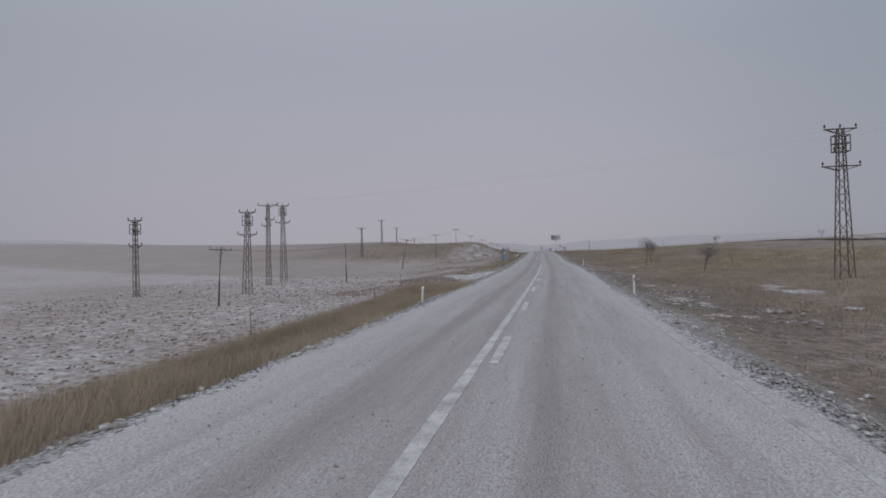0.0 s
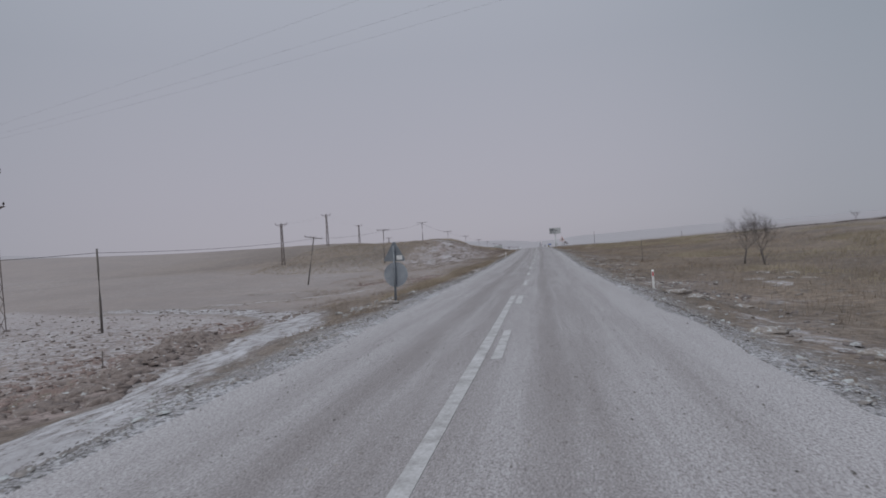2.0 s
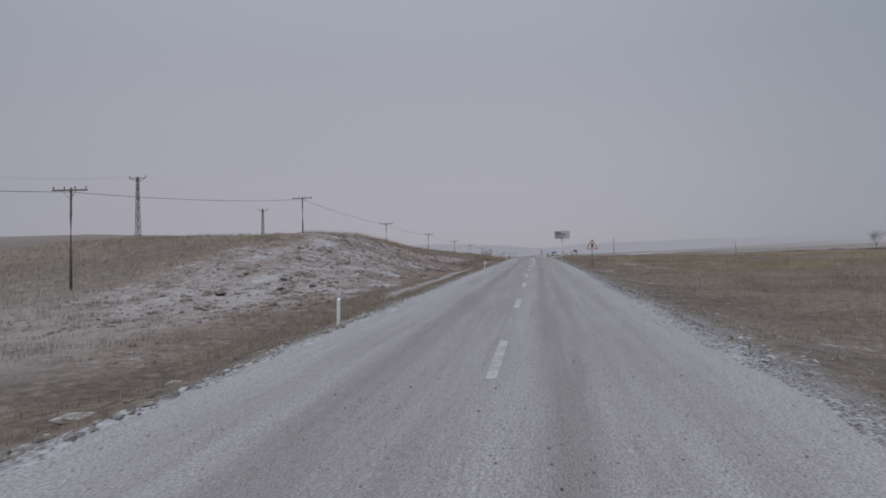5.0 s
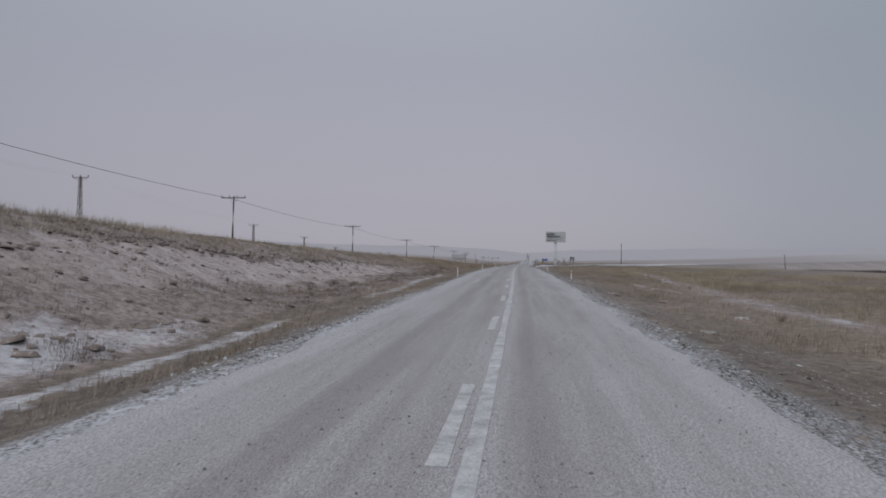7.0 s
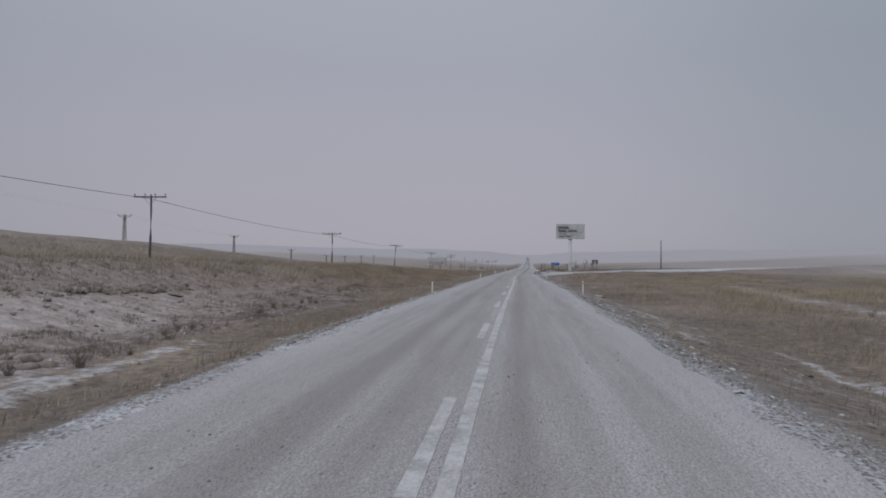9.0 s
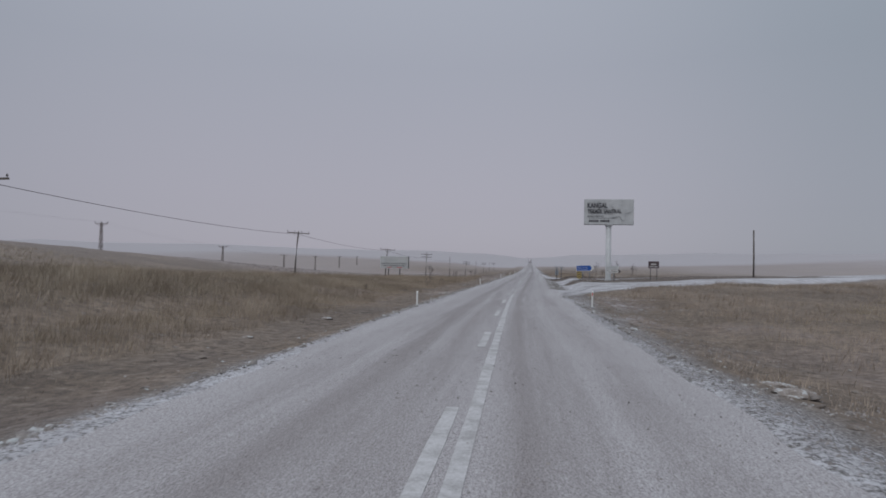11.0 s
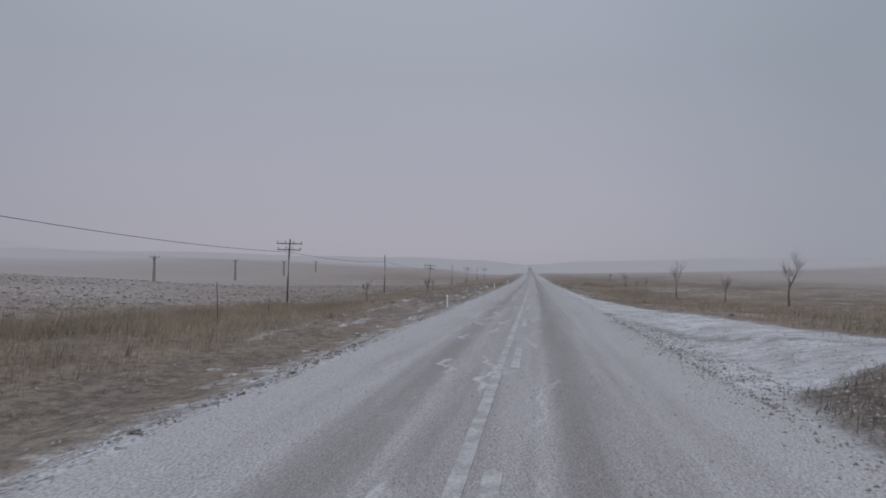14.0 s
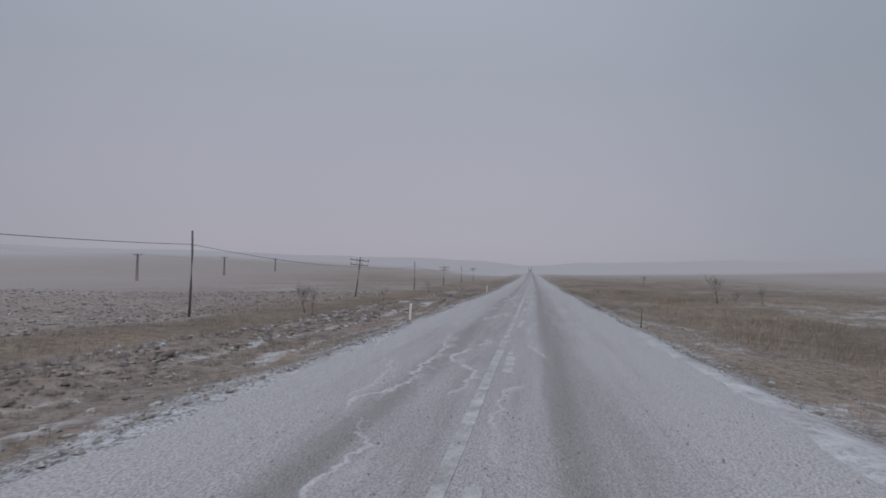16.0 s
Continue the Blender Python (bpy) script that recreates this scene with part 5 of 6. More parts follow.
def small_signs():
    th = thing("arrow_board", Matrix.Translation(at(10.6, 376.7, -0.2)) @ pose(0, 0, 0, 0, -6, -2) @ Matrix.Scale(1.45, 4), "pale leaning arrow board with a black tip beside the column", "road sign")
    part("post", tube(bmesh.new(), [(0, 0.05, 0), (0, 0.05, 1.35)], [0.035, 0.035], 8), M_TUBE, th)
    part("upper_board", box(bmesh.new(), (-0.55, 0, 1.02), (0.42, 0.02, 1.32), 0.004), M_BOARD, th)
    part("lower_board", box(bmesh.new(), (-0.42, 0, 0.78), (0.36, 0.02, 0.96), 0.004), M_WHITE, th)
    part("tip", shift(plate(bmesh.new(), [(0.36, 0.74), (0.45, 0.74), (0.56, 0.87), (0.45, 1.0), (0.36, 1.0), (0.44, 0.87)], 0.02), 0, -0.001, 0), M_DARK, th, "black arrow tip")
    for k in range(5):
        bar_part("name_bar", (-0.36 + 0.14 * k, -0.006, 0.84), (-0.26 + 0.14 * k, -0.001, 0.90), M_LETTER, th)
    br = thing("brown_sign", Matrix.Translation(Vector((at(14.86, 376.6).x, 376.6, 5.526 - 2.06 * 1.06))) @ Matrix.Scale(1.06, 4), "dark brown rectangular sign on two thin posts", "road sign")
    for x in (-0.33, 0.33):
        part("post", tube(bmesh.new(), [(x, 0.05, -0.35), (x, 0.05, 1.95)], [0.03, 0.03], 8), M_DARK, br)
    part("board", box(bmesh.new(), (-0.55, 0, 1.32), (0.55, 0.02, 2.06), 0.005), M_BROWN, br)
    for k in range(5):
        bar_part("name_bar", (-0.30 + 0.12 * k, -0.006, 1.68), (-0.21 + 0.12 * k, -0.001, 1.80), M_WHITE, br)
    for k in range(8):
        bar_part("name_bar", (-0.40 + 0.10 * k, -0.006, 1.44), (-0.33 + 0.10 * k, -0.001, 1.54), M_WHITE, br)
    base = at(4.92, 391.2, 0.1)
    bk = thing("double_signboard", Matrix.Translation(base), "slatted grey back of a wide road signboard on two posts", "road sign")
    for x in (-0.31, 0.30):
        part("post", tube(bmesh.new(), [(x, 0, 0), (x, 0, 4.70 - base.z)], [0.045, 0.045], 8), M_DARK_BACK, bk)
    for k in range(6):
        z = 4.36 + 0.092 * k - base.z
        reach = 0.76 - 0.05 * abs(k - 2)
        bar_part("slat", (-0.72 + 0.01 * k, 0.05, z), (reach, 0.07, z + 0.022), M_BACK, bk)
    for x in (-0.37, 0.37):
        part("clamp_rail", box(bmesh.new(), (x - 0.012, 0.045, 4.32 - base.z), (x + 0.012, 0.06, 4.84 - base.z)), M_BACK, bk)
    part("lower_plate", box(bmesh.new(), (-0.52, 0.05, 3.60 - base.z), (-0.07, 0.07, 4.28 - base.z), 0.004), M_BACK, bk, "blue-grey plate")
    gb = thing("sign_back", Matrix.Translation(at(8.2, 392.1, -0.2)) @ pose(0, 0, 0, 0, 0, 5), "grey back of a pointed direction sign on one post", "road sign")
    part("post", tube(bmesh.new(), [(0, 0, 0), (0, 0, 1.8)], [0.05, 0.05], 8), M_TUBE, gb)
    part("plate", shift(plate(bmesh.new(), [(-0.5, 1.58), (0.38, 1.58), (0.56, 1.75), (0.38, 1.93), (-0.5, 1.93)], 0.02), 0, 0.06, 0), M_PALE_BACK, gb)


small_signs()


def field_board():
    base = at(-20.7, 401.8, -0.3)
    z0, z1 = (4.08 - base.z) / 1.17, (5.98 - base.z) / 1.17
    th = thing("signboard", Matrix.Translation(base) @ Matrix.Scale(1.17, 4), "wide white signboard with dark lettering on two dark posts", "billboard")
    for x in (-0.85, 0.75):
        part("post", box(bmesh.new(), (x - 0.055, 0.06, 0), (x + 0.055, 0.20, z1 - 0.1), 0.01), M_DARK, th)
    face = part("board", box(bmesh.new(), (-2.0, 0, z0), (1.92, 0.05, z1), 0.006), M_BOARD, th)
    part("edge", box(bmesh.new(), (1.925, -0.03, z0 - 0.01), (2.00, 0.25, z1 + 0.01), 0.006), M_DARK, th, "dark side edge")
    text_part("KANGAL TERMİK SANTRALİ ELEKTRİK ÜRETİM A.Ş", 0.21, (-0.05, -0.008, z0 + 0.59), M_LETTER, face, depth=0.003, align="CENTER", squeeze=0.72, bold=0.004)
    text_part("KANGAL KÖMÜR SAHALARI İŞLETMESİ", 0.222, (-0.05, -0.008, z0 + 0.30), M_LETTER, face, depth=0.003, align="CENTER", squeeze=0.80, bold=0.004)
    text_part("14 km", 0.20, (0.0, -0.008, z0 + 0.08), M_LETTER, face, depth=0.003, align="CENTER")
    for s in (-1, 1):
        part("arrow", shift(plate(bmesh.new(), [(s * 0.72 - 0.36, z0 + 0.10), (s * 0.72 + 0.22, z0 + 0.10), (s * 0.72 + 0.22, z0 + 0.06), (s * 0.72 + 0.36, z0 + 0.14), (s * 0.72 + 0.22, z0 + 0.22), (s * 0.72 + 0.22, z0 + 0.18), (s * 0.72 - 0.36, z0 + 0.18)], 0.004), 0, -0.006, 0), M_RED, face, "red arrow")


field_board()


# ---- bare trees ----
def bare_tree(u, y, height, spread, seed, stem=0.3, label="small bare deciduous tree with dark twigs"):
    rng = random.Random(seed)
    th = thing("bare_tree", Matrix.Translation(at(u, y, -0.1)), label, "tree", "bare roadside trees")
    trunk, limbs = bmesh.new(), bmesh.new()
    r0 = height * 0.020 + 0.006

    def grow(p, d, length, r, level):
        pts, rad = [p], [r]
        for i in range(3):
            d = (d + Vector((rng.gauss(0, 0.12), rng.gauss(0, 0.12), rng.gauss(0.05, 0.07)))).normalized()
            p = p + d * length / 3
            pts.append(p)
            rad.append(r * (1 - 0.2 * (i + 1)))
        tube(trunk if level == 0 else limbs, pts, rad, 7 if level == 0 else 4 if level < 3 else 3, level == 0)
        if level >= 4:
            return
        for k in range(((6, 6, 5, 4) if height > 3.5 and spread > 0.36 else (5, 4, 4, 3) if height > 2.4 else (4, 4, 3, 2))[level]):
            f = rng.uniform(0.3, 1.0) if level else rng.uniform(0.7, 1.0)
            q = pts[0].lerp(pts[3], f) if f < 1 else pts[3]
            az = rng.uniform(0, 2 * math.pi)
            out = Vector((math.cos(az), math.sin(az), 0)) * (spread + 0.25)
            nd = (d * 0.7 + out * rng.uniform(0.5, 1.2) + Vector((0, 0, 0.22))).normalized()
            grow(q, nd, length * rng.uniform(0.55, 0.8) if level else height * (1 - stem) * rng.uniform(0.38, 0.6), max(rad[3] * rng.uniform(0.5, 0.75), 0.0036), level + 1)

    grow(Vector((0, 0, 0)), Vector((rng.uniform(-0.08, 0.08), 0, 1)), height * stem, r0, 0)
    part("trunk", trunk, M_BARK, th)
    part("crown", limbs, M_BARK, th)
    return th


FIELD_TREES = [(17.2, 72.2, 4.0, 0.6, 1, 0.2), (17.1, 109.4, 4.4, 0.38, 2, 0.34), (17.3, 105.2, 4.3, 0.38, 3, 0.34), (19.2, 111.0, 1.7, 0.6, 4, 0.2), (24.0, 86.0, 2.2, 0.4, 5, 0.5), (78.0, 297.0, 6.0, 0.5, 6, 0.35), (202.0, 500.0, 10.0, 0.5, 7, 0.3)]
JUNCTION_TREES = [(17.2, 431.0, 4.0, 0.32, 9, 0.46), (16.4, 461.0, 4.3, 0.36, 10, 0.45), (15.9, 440.6, 2.6, 0.2, 12, 0.5), (15.8, 496.5, 2.9, 0.35, 13, 0.4), (18.9, 495.0, 1.9, 0.5, 14, 0.3), (17.4, 497.5, 1.6, 0.5, 15, 0.3), (21.5, 566.0, 2.6, 0.4, 16, 0.4), (16.3, 404.3, 2.6, 0.30, 17, 0.4)]
DITCH_SAPLINGS = [(-14.5, 399.3, 2.5, 0.35, 19, 0.4), (-9.4, 366.4, 1.6, 0.15, 25, 0.14), (-16.6, 448.5, 2.6, 0.25, 20, 0.5), (-16.4, 485.0, 2.6, 0.3, 21, 0.35), (-15.5, 484.0, 2.3, 0.2, 22, 0.3), (-16.3, 509.0, 2.0, 0.2, 23, 0.4), (-16.2, 540.0, 2.2, 0.35, 24, 0.4)]
for row in FIELD_TREES + JUNCTION_TREES + DITCH_SAPLINGS:
    bare_tree(*row)


# ---- stakes, stones and earth heaps ----
def stake(u, y, height, lean, label="thin weathered wooden stake in the verge grass"):
    th = thing("wooden_stake", Matrix.Translation(at(u, y, -0.15)) @ pose(0, 0, 0, 0, lean, 0), label, "stake", "old fence stakes")
    part("stick", tube(bmesh.new(), [(0, 0, 0), (0.015, 0, height * 0.5), (0, 0, height + 0.15)], [0.03, 0.026, 0.02], 6), M_WOOD, th)


for row in ((-15.7, 32.7, 1.6, 0), (-15.6, 57.2, 1.5, -1), (-15.3, 66.8, 1.7, 2), (-17.0, 77.2, 0.8, 3), (-12.0, 408.9, 1.6, -3), (-12.2, 414.0, 0.9, 6), (26.0, 207.0, 1.6, 6), (22.0, 213.0, 1.4, -8), (10.9, 121.5, 2.4, 0)):
    stake(*row)
stake(4.85, 467.4, 0.75, 3, "short dark weathered stake beside the snowy shoulder")
stub = thing("marker_stub", Matrix.Translation(at(8.95, 437.4, -0.1)), "short rust-orange marker stub in the dry grass", "marker post")
part("stick", tube(bmesh.new(), [(0, 0, 0), (0, 0, 0.3), (0.01, 0, 0.42)], [0.055, 0.055, 0.045], 8), M_RUST, stub)


def lump(name, u, y, size, flat, mat, seed, label, category, group):
    rng = random.Random(seed)
    bm = bmesh.new()
    bmesh.ops.create_icosphere(bm, subdivisions=3, radius=1.0)
    off = Vector((rng.uniform(0, 50), rng.uniform(0, 50), 0))
    for v in bm.verts:
        v.co *= 1 + 0.40 * noise.noise(v.co * 1.3 + off) + 0.34 * noise.noise(v.co * 2.9 + off) + 0.24 * noise.noise(v.co * 6.0 + off)
        v.co = Vector((v.co.x * size * rng.uniform(0.98, 1.02), v.co.y * size * 1.25, v.co.z * size * flat))
    for f in bm.faces:
        f.smooth = True
    ob = part(name, bm, mat)
    spot = at(u, y)
    spot.z = float(surface(np.array([u]), np.array([y]))[0]) - size * flat * 0.15
    ob.matrix_world = Matrix.Translation(spot) @ pose(0, 0, 0, 0, 0, rng.uniform(0, 180))
    tagged(ob, label, category, group)


HUMMOCKS = [(-4.5, 104.9, 0.40), (-4.5, 106.0, 0.28), (-4.5, 107.0, 0.34), (-5.4, 107.4, 0.28), (-4.5, 109.5, 0.32), (5.7, 114.5, 0.34), (6.7, 115.5, 0.32), (5.9, 111.1, 0.38), (6.1, 112.4, 0.40), (5.7, 108.3, 0.32), (6.6, 106.6, 0.34), (9.7, 123.3, 0.45), (10.0, 121.2, 0.36)]
HUMMOCKS += [(5.6, 79.0, 0.50), (7.6, 89.6, 0.42), (14.5, 96.9, 0.55), (15.5, 94.9, 0.60), (5.7, 76.3, 0.36), (7.2, 76.7, 0.40), (5.4, 74.0, 0.34), (6.2, 66.4, 0.46), (13.4, 90.2, 0.50), (14.6, 90.6, 0.55), (-5.0, 77.4, 0.50), (-5.6, 78.3, 0.40)]
rng = random.Random(77)
for y0, y1, n in ((18, 60, 9), (60, 132, 22), (170, 335, 20)):
    HUMMOCKS += [(5.2 + abs(rng.gauss(0, 2.6)), rng.uniform(y0, y1), rng.uniform(0.22, 0.46)) for _ in range(n)]
HUMMOCKS += [(-5.2 - abs(rng.gauss(0, 0.9)), rng.uniform(92, 150), rng.uniform(0.2, 0.4)) for _ in range(8)]
HUMMOCKS += [(-5.4 - abs(rng.gauss(0, 1.2)), rng.uniform(320, 430), rng.uniform(0.2, 0.36)) for _ in range(10)]
rng = random.Random(7)
for i in range(12):
    side = 1 if i % 5 else -1
    lump("verge_stone", side * rng.uniform(5.2, 9.5), rng.uniform(2, 330), rng.uniform(0.07, 0.20), rng.uniform(0.4, 0.6), M_STONE, i, "pale rounded stone capped with snow in the verge", "stone", "verge stones")
for i, (u, y, s) in enumerate(HUMMOCKS):
    lump("grass_hummock", u, y, s * (1.05 if u < 0 and y < 112 else 0.80), 0.30, M_HUMMOCK, 300 + i, "low matted grass hummock whitened by snow", "hummock", "verge hummocks")
for i, (u, y, s) in enumerate(((-9.4, 446.6, 0.52), (-10.0, 448.6, 0.38), (-10.7, 453.0, 0.52), (-11.2, 455.5, 0.44))):
    lump("earth_heap", u, y, s, 0.45, M_CLOD, 100 + i, "low heap of dark frozen earth dusted with snow", "earth heap", "earth heaps")


def clods(name, count, where, sizes, mat, seed, label, flat=0.6, grains=False, power=2.5):
    """Many small broken lumps as one body of stuff: low domes, or single chips where they are tiny."""
    rs = np.random.RandomState(seed)
    if grains:
        base = np.array([(1, 0, -0.3), (-0.5, 0.87, -0.3), (-0.5, -0.87, -0.3), (0, 0, 0.9)], float)
        tri = np.array([(0, 1, 3), (1, 2, 3), (2, 0, 3)])
    else:
        ring = [(math.cos(k * math.pi / 3 + o) * r, math.sin(k * math.pi / 3 + o) * r, z) for r, z, o in ((1.0, -0.35, 0.0), (0.82, 0.45, 0.5)) for k in range(6)]
        base = np.array(ring + [(0.0, 0.0, 0.8)], float)
        tri = np.array([t for k in range(6) for t in ((k, (k + 1) % 6, 6 + k), ((k + 1) % 6, 6 + (k + 1) % 6, 6 + k), (6 + k, 6 + (k + 1) % 6, 12))])
    u, y = where(rs, count)
    n, m = len(u), len(base)
    size = sizes[0] + (sizes[1] - sizes[0]) * rs.rand(n) ** power
    pos = np.stack([road_x(y) + u, y, surface(u, y) + size * 0.1], 1)
    pos[:, 2] = np.where(np.abs(u) < 3.45, road_z(y) + 0.05 - 0.016 * np.abs(u) + size * 0.1, pos[:, 2])
    shape = base[None] * (0.55 + 0.75 * rs.rand(n, m, 1)) * size[:, None, None] * np.array([1, 1, flat]) * (0.7 + 0.7 * rs.rand(n, 1, 3))
    a = rs.rand(n) * 6.283
    c, s = np.cos(a)[:, None], np.sin(a)[:, None]
    shape = np.stack([shape[..., 0] * c - shape[..., 1] * s, shape[..., 0] * s + shape[..., 1] * c, shape[..., 2] + 0.2 * shape[..., 0]], -1)
    verts = (pos[:, None] + shape).reshape(-1, 3)
    faces = (tri[None] + m * np.arange(n)[:, None, None]).reshape(-1, 3)
    ob = new(name, mesh_from_arrays(name, verts, faces))
    if not grains:
        set_smooth(ob.data)
    ob.data.materials.append(mat)
    tagged(ob, label, "soil", kind="stuff")


def on_junction(rs, n):
    u, y = 3.3 + 22 * rs.rand(n) ** 1.6, 336 + 94 * rs.rand(n)
    k = smooth(-0.5, 0.6, lattice_noise(u / 2.2, y / 3.5, 61))
    row = rs.rand(n) < 0.3
    u, y = np.where(row, 3.45 + 0.30 * rs.randn(n) + 0.6 * smooth(378, 384, y), u), np.where(row, 358 + 52 * rs.rand(n) ** 1.5, y)
    keep = ((masks(u, y)[3] > 0.5) & (rs.rand(n) < k)) | (row & (u > 2.6))
    return u[keep], y[keep]


def on_edge(rs, n):
    s = np.where(rs.rand(n) < 0.45, -1, 1)
    u, y = s * (3.9 + 3.9 * rs.rand(n) ** 1.4), -5 + 530 * rs.rand(n)
    k = 0.35 + 0.65 * smooth(-0.3, 0.5, lattice_noise(u / 1.5, y / 2.5, 62))
    keep = (masks(u, y)[3] < 0.5) & (rs.rand(n) < k) & ((u > 0) | (u > -5.2) | (y > 390)) & ((u < 0) | (u > 5.6) | (y < 400) | (y > 450))
    return u[keep], y[keep]


def on_road(rs, n):
    u, y = 3.3 * rs.rand(n) * np.sign(rs.rand(n) - 0.45), -5 + 530 * rs.rand(n)
    return u, y


def in_field(rs, n):
    u, y = -14 - 46 * rs.rand(n) ** 1.6, -5 + 135 * rs.rand(n)
    soil = masks(u, y)[0]
    keep = soil > 0.35
    return u[keep], y[keep]


def on_bank(rs, n):
    u, y = -8.6 - 16 * rs.rand(n), 150 + 155 * rs.rand(n)
    keep = masks(u, y)[0] > 0.3
    return u[keep], y[keep]


def on_tussocks(rs, n):
    u, y = -8.8 - 11 * rs.rand(n), 158 + 145 * rs.rand(n)
    soil, gravel, snow, paved, isle, haze, bench, tracked = masks(u, y)
    k = smooth(0.0, 0.55, lattice_noise(u / 1.3, y / 1.9, 70) + 0.5 * lattice_noise(u / 3.5, y / 5.0, 71))
    keep = (rs.rand(n) < k * (1 - 0.93 * bench)) & (y < 225 + 60 * (u > -13.5))
    return u[keep], y[keep]


def on_shoulder(rs, n):
    s = np.where(rs.rand(n) < 0.5, -1, 1)
    u, y = s * (3.42 + rs.gamma(2.2, 0.36, n)), -5 + 530 * rs.rand(n)
    keep = (u < 0) | (masks(u, y)[3] < 0.5)
    return u[keep], y[keep]


def on_heaps(rs, n):
    """Turned earth inside the bend of the farm track and along the far ruts."""
    k = rs.rand(n) * 0.8
    t = rs.rand(n)
    u = np.where(k < 0.6, np.interp(t, [0, 0.3, 0.6, 1], [-10.6, -12.4, -14.2, -18.6]), np.interp(t, [0, 1], [-9.3, -11.3])) + rs.randn(n) * np.where(k < 0.6, 0.75, 0.45)
    y = np.where(k < 0.6, np.interp(t, [0, 0.3, 0.6, 1], [67, 73.5, 79, 85.5]), 446 + 10 * t) + rs.randn(n) * 0.7
    return u, y


def on_ruts(rs, n):
    u, y = -9.0 + 1.3 * rs.randn(n), 428 + 60 * rs.rand(n)
    keep = (u < -5.4) & (rs.rand(n) < smooth(-0.4, 0.4, lattice_noise(u / 1.2, y / 3.0, 63)))
    return u[keep], y[keep]


def on_verge(rs, n):
    s = np.where(rs.rand(n) < 0.45, -1, 1)
    u, y = s * (4.2 + 4.5 * rs.rand(n) ** 1.6), -5 + 530 * rs.rand(n)
    soil, gravel, snow, paved, isle, haze, bench, tracked = masks(u, y)
    keep = (paved < 0.3) & (rs.rand(n) < 0.55 + 0.45 * soil) & ((u > 0) | (y > 90))
    return u[keep], y[keep]


def churned(rs, n):
    """Earth turned over beside the far ruts."""
    u, y = -10.2 + 1.9 * rs.randn(n), 424 + 104 * rs.rand(n)
    k = smooth(-0.5, 0.5, lattice_noise(u / 2.0, y / 6.0, 64) + 0.4 * lattice_noise(u / 0.8, y / 1.6, 65))
    keep = (u < -6.6) & (u > -15) & (rs.rand(n) < k)
    return u[keep], y[keep]


def track_bend(rs, n):
    u, y = -10 - 13 * rs.rand(n) ** 1.3, 64 + 32 * rs.rand(n)
    k = smooth(-0.4, 0.5, lattice_noise(u / 1.6, y / 2.4, 69))
    keep = (rs.rand(n) < k) & (polygon_depth(u, y, FIELD) > 0.2) & (line_distance(u, y, FARM_TRACK) > 2.1)
    return u[keep], y[keep]


def lane_earth(rs, n):
    u, y = -9.5 - 12 * rs.rand(n), 118 + 15 * rs.rand(n)
    k = (1 - smooth(0.8, 2.6, line_distance(u, y, LANE_EARTH))) * smooth(-0.5, 0.4, lattice_noise(u / 1.4, y / 1.8, 74))
    keep = (rs.rand(n) < k) & (line_distance(u, y, OLD_LANE) > 0.9)
    return u[keep], y[keep]


def right_rubble(rs, n):
    """Rough broken ground along the right-hand ditch."""
    y = np.where(rs.rand(n) < 0.55, 16 + 34 * rs.rand(n), 62 + 62 * rs.rand(n))
    u = 7.6 + 1.5 * rs.randn(n)
    k = smooth(-0.1, 0.5, lattice_noise(u / 1.6, y / 3.0, 73))
    keep = (u > 5.2) & (rs.rand(n) < k)
    return u[keep], y[keep]


def rubble(rs, n):
    return -8.0 + 0.8 * rs.randn(n), 88.0 + 1.6 * rs.randn(n)


def eroded_edge(rs, n):
    """The broken brow above the pale bench."""
    y = 216 + 62 * rs.rand(n)
    u = brow_line(y) + 0.35 * rs.randn(n) + 0.5 * lattice_noise(0 * y, y / 3.0, 66)
    keep = rs.rand(n) < 0.25 + 0.75 * smooth(-0.2, 0.4, lattice_noise(0 * y + 3, y / 2.2, 67))
    return u[keep], y[keep]


def crust(rs, n):
    s = np.where(rs.rand(n) < 0.45, -1, 1)
    u, y = s * (3.75 + np.abs(rs.randn(n)) * 0.85), -5 + 530 * rs.rand(n)
    k = smooth(-0.4, 0.5, lattice_noise(u / 0.9, y / 1.6, 68))
    keep = (masks(u, y)[3] < 0.4) & (rs.rand(n) < k) & ((u < 0) | (y < 380) | (y > 452))
    return u[keep], y[keep]


def far_plough(rs, n):
    u, y = -22 - 68 * rs.rand(n) ** 1.3, 405 + 130 * rs.rand(n)
    return u, y


clods("ploughed_clods", 14000, in_field, (0.03, 0.15), M_CLOD, 1, "ploughed frozen clods with snow between them")
clods("bank_clods", 4500, on_bank, (0.03, 0.13), M_CLOD, 2, "crumbled earth and tussocks on the roadside bank")
clods("shoulder_gravel", 65000, on_shoulder, (0.008, 0.034), M_CRUMB, 3, "loose grey gravel along the road's edge", 0.7, True, 2.0)
clods("verge_crumbs", 230000, on_edge, (0.009, 0.042), M_CRUMB, 10, "grit and frozen crumbs between road and grass", 0.7, True, 2.0)
clods("junction_grit", 46000, on_junction, (0.010, 0.040), M_GRIT, 9, "dark grit strewn over the snowy junction", 0.6, True)
clods("road_grit", 70000, on_road, (0.006, 0.024), M_CRUMB, 8, "dark grit strewn over the carriageway", 0.7, True)
clods("heap_clods", 2900, on_heaps, (0.04, 0.24), M_CLOD, 5, "dark clods of turned frozen earth")
clods("rut_clods", 5000, on_ruts, (0.025, 0.13), M_VERGE, 12, "dark frozen clods thrown up beside wheel ruts", 0.6, False, 1.6)
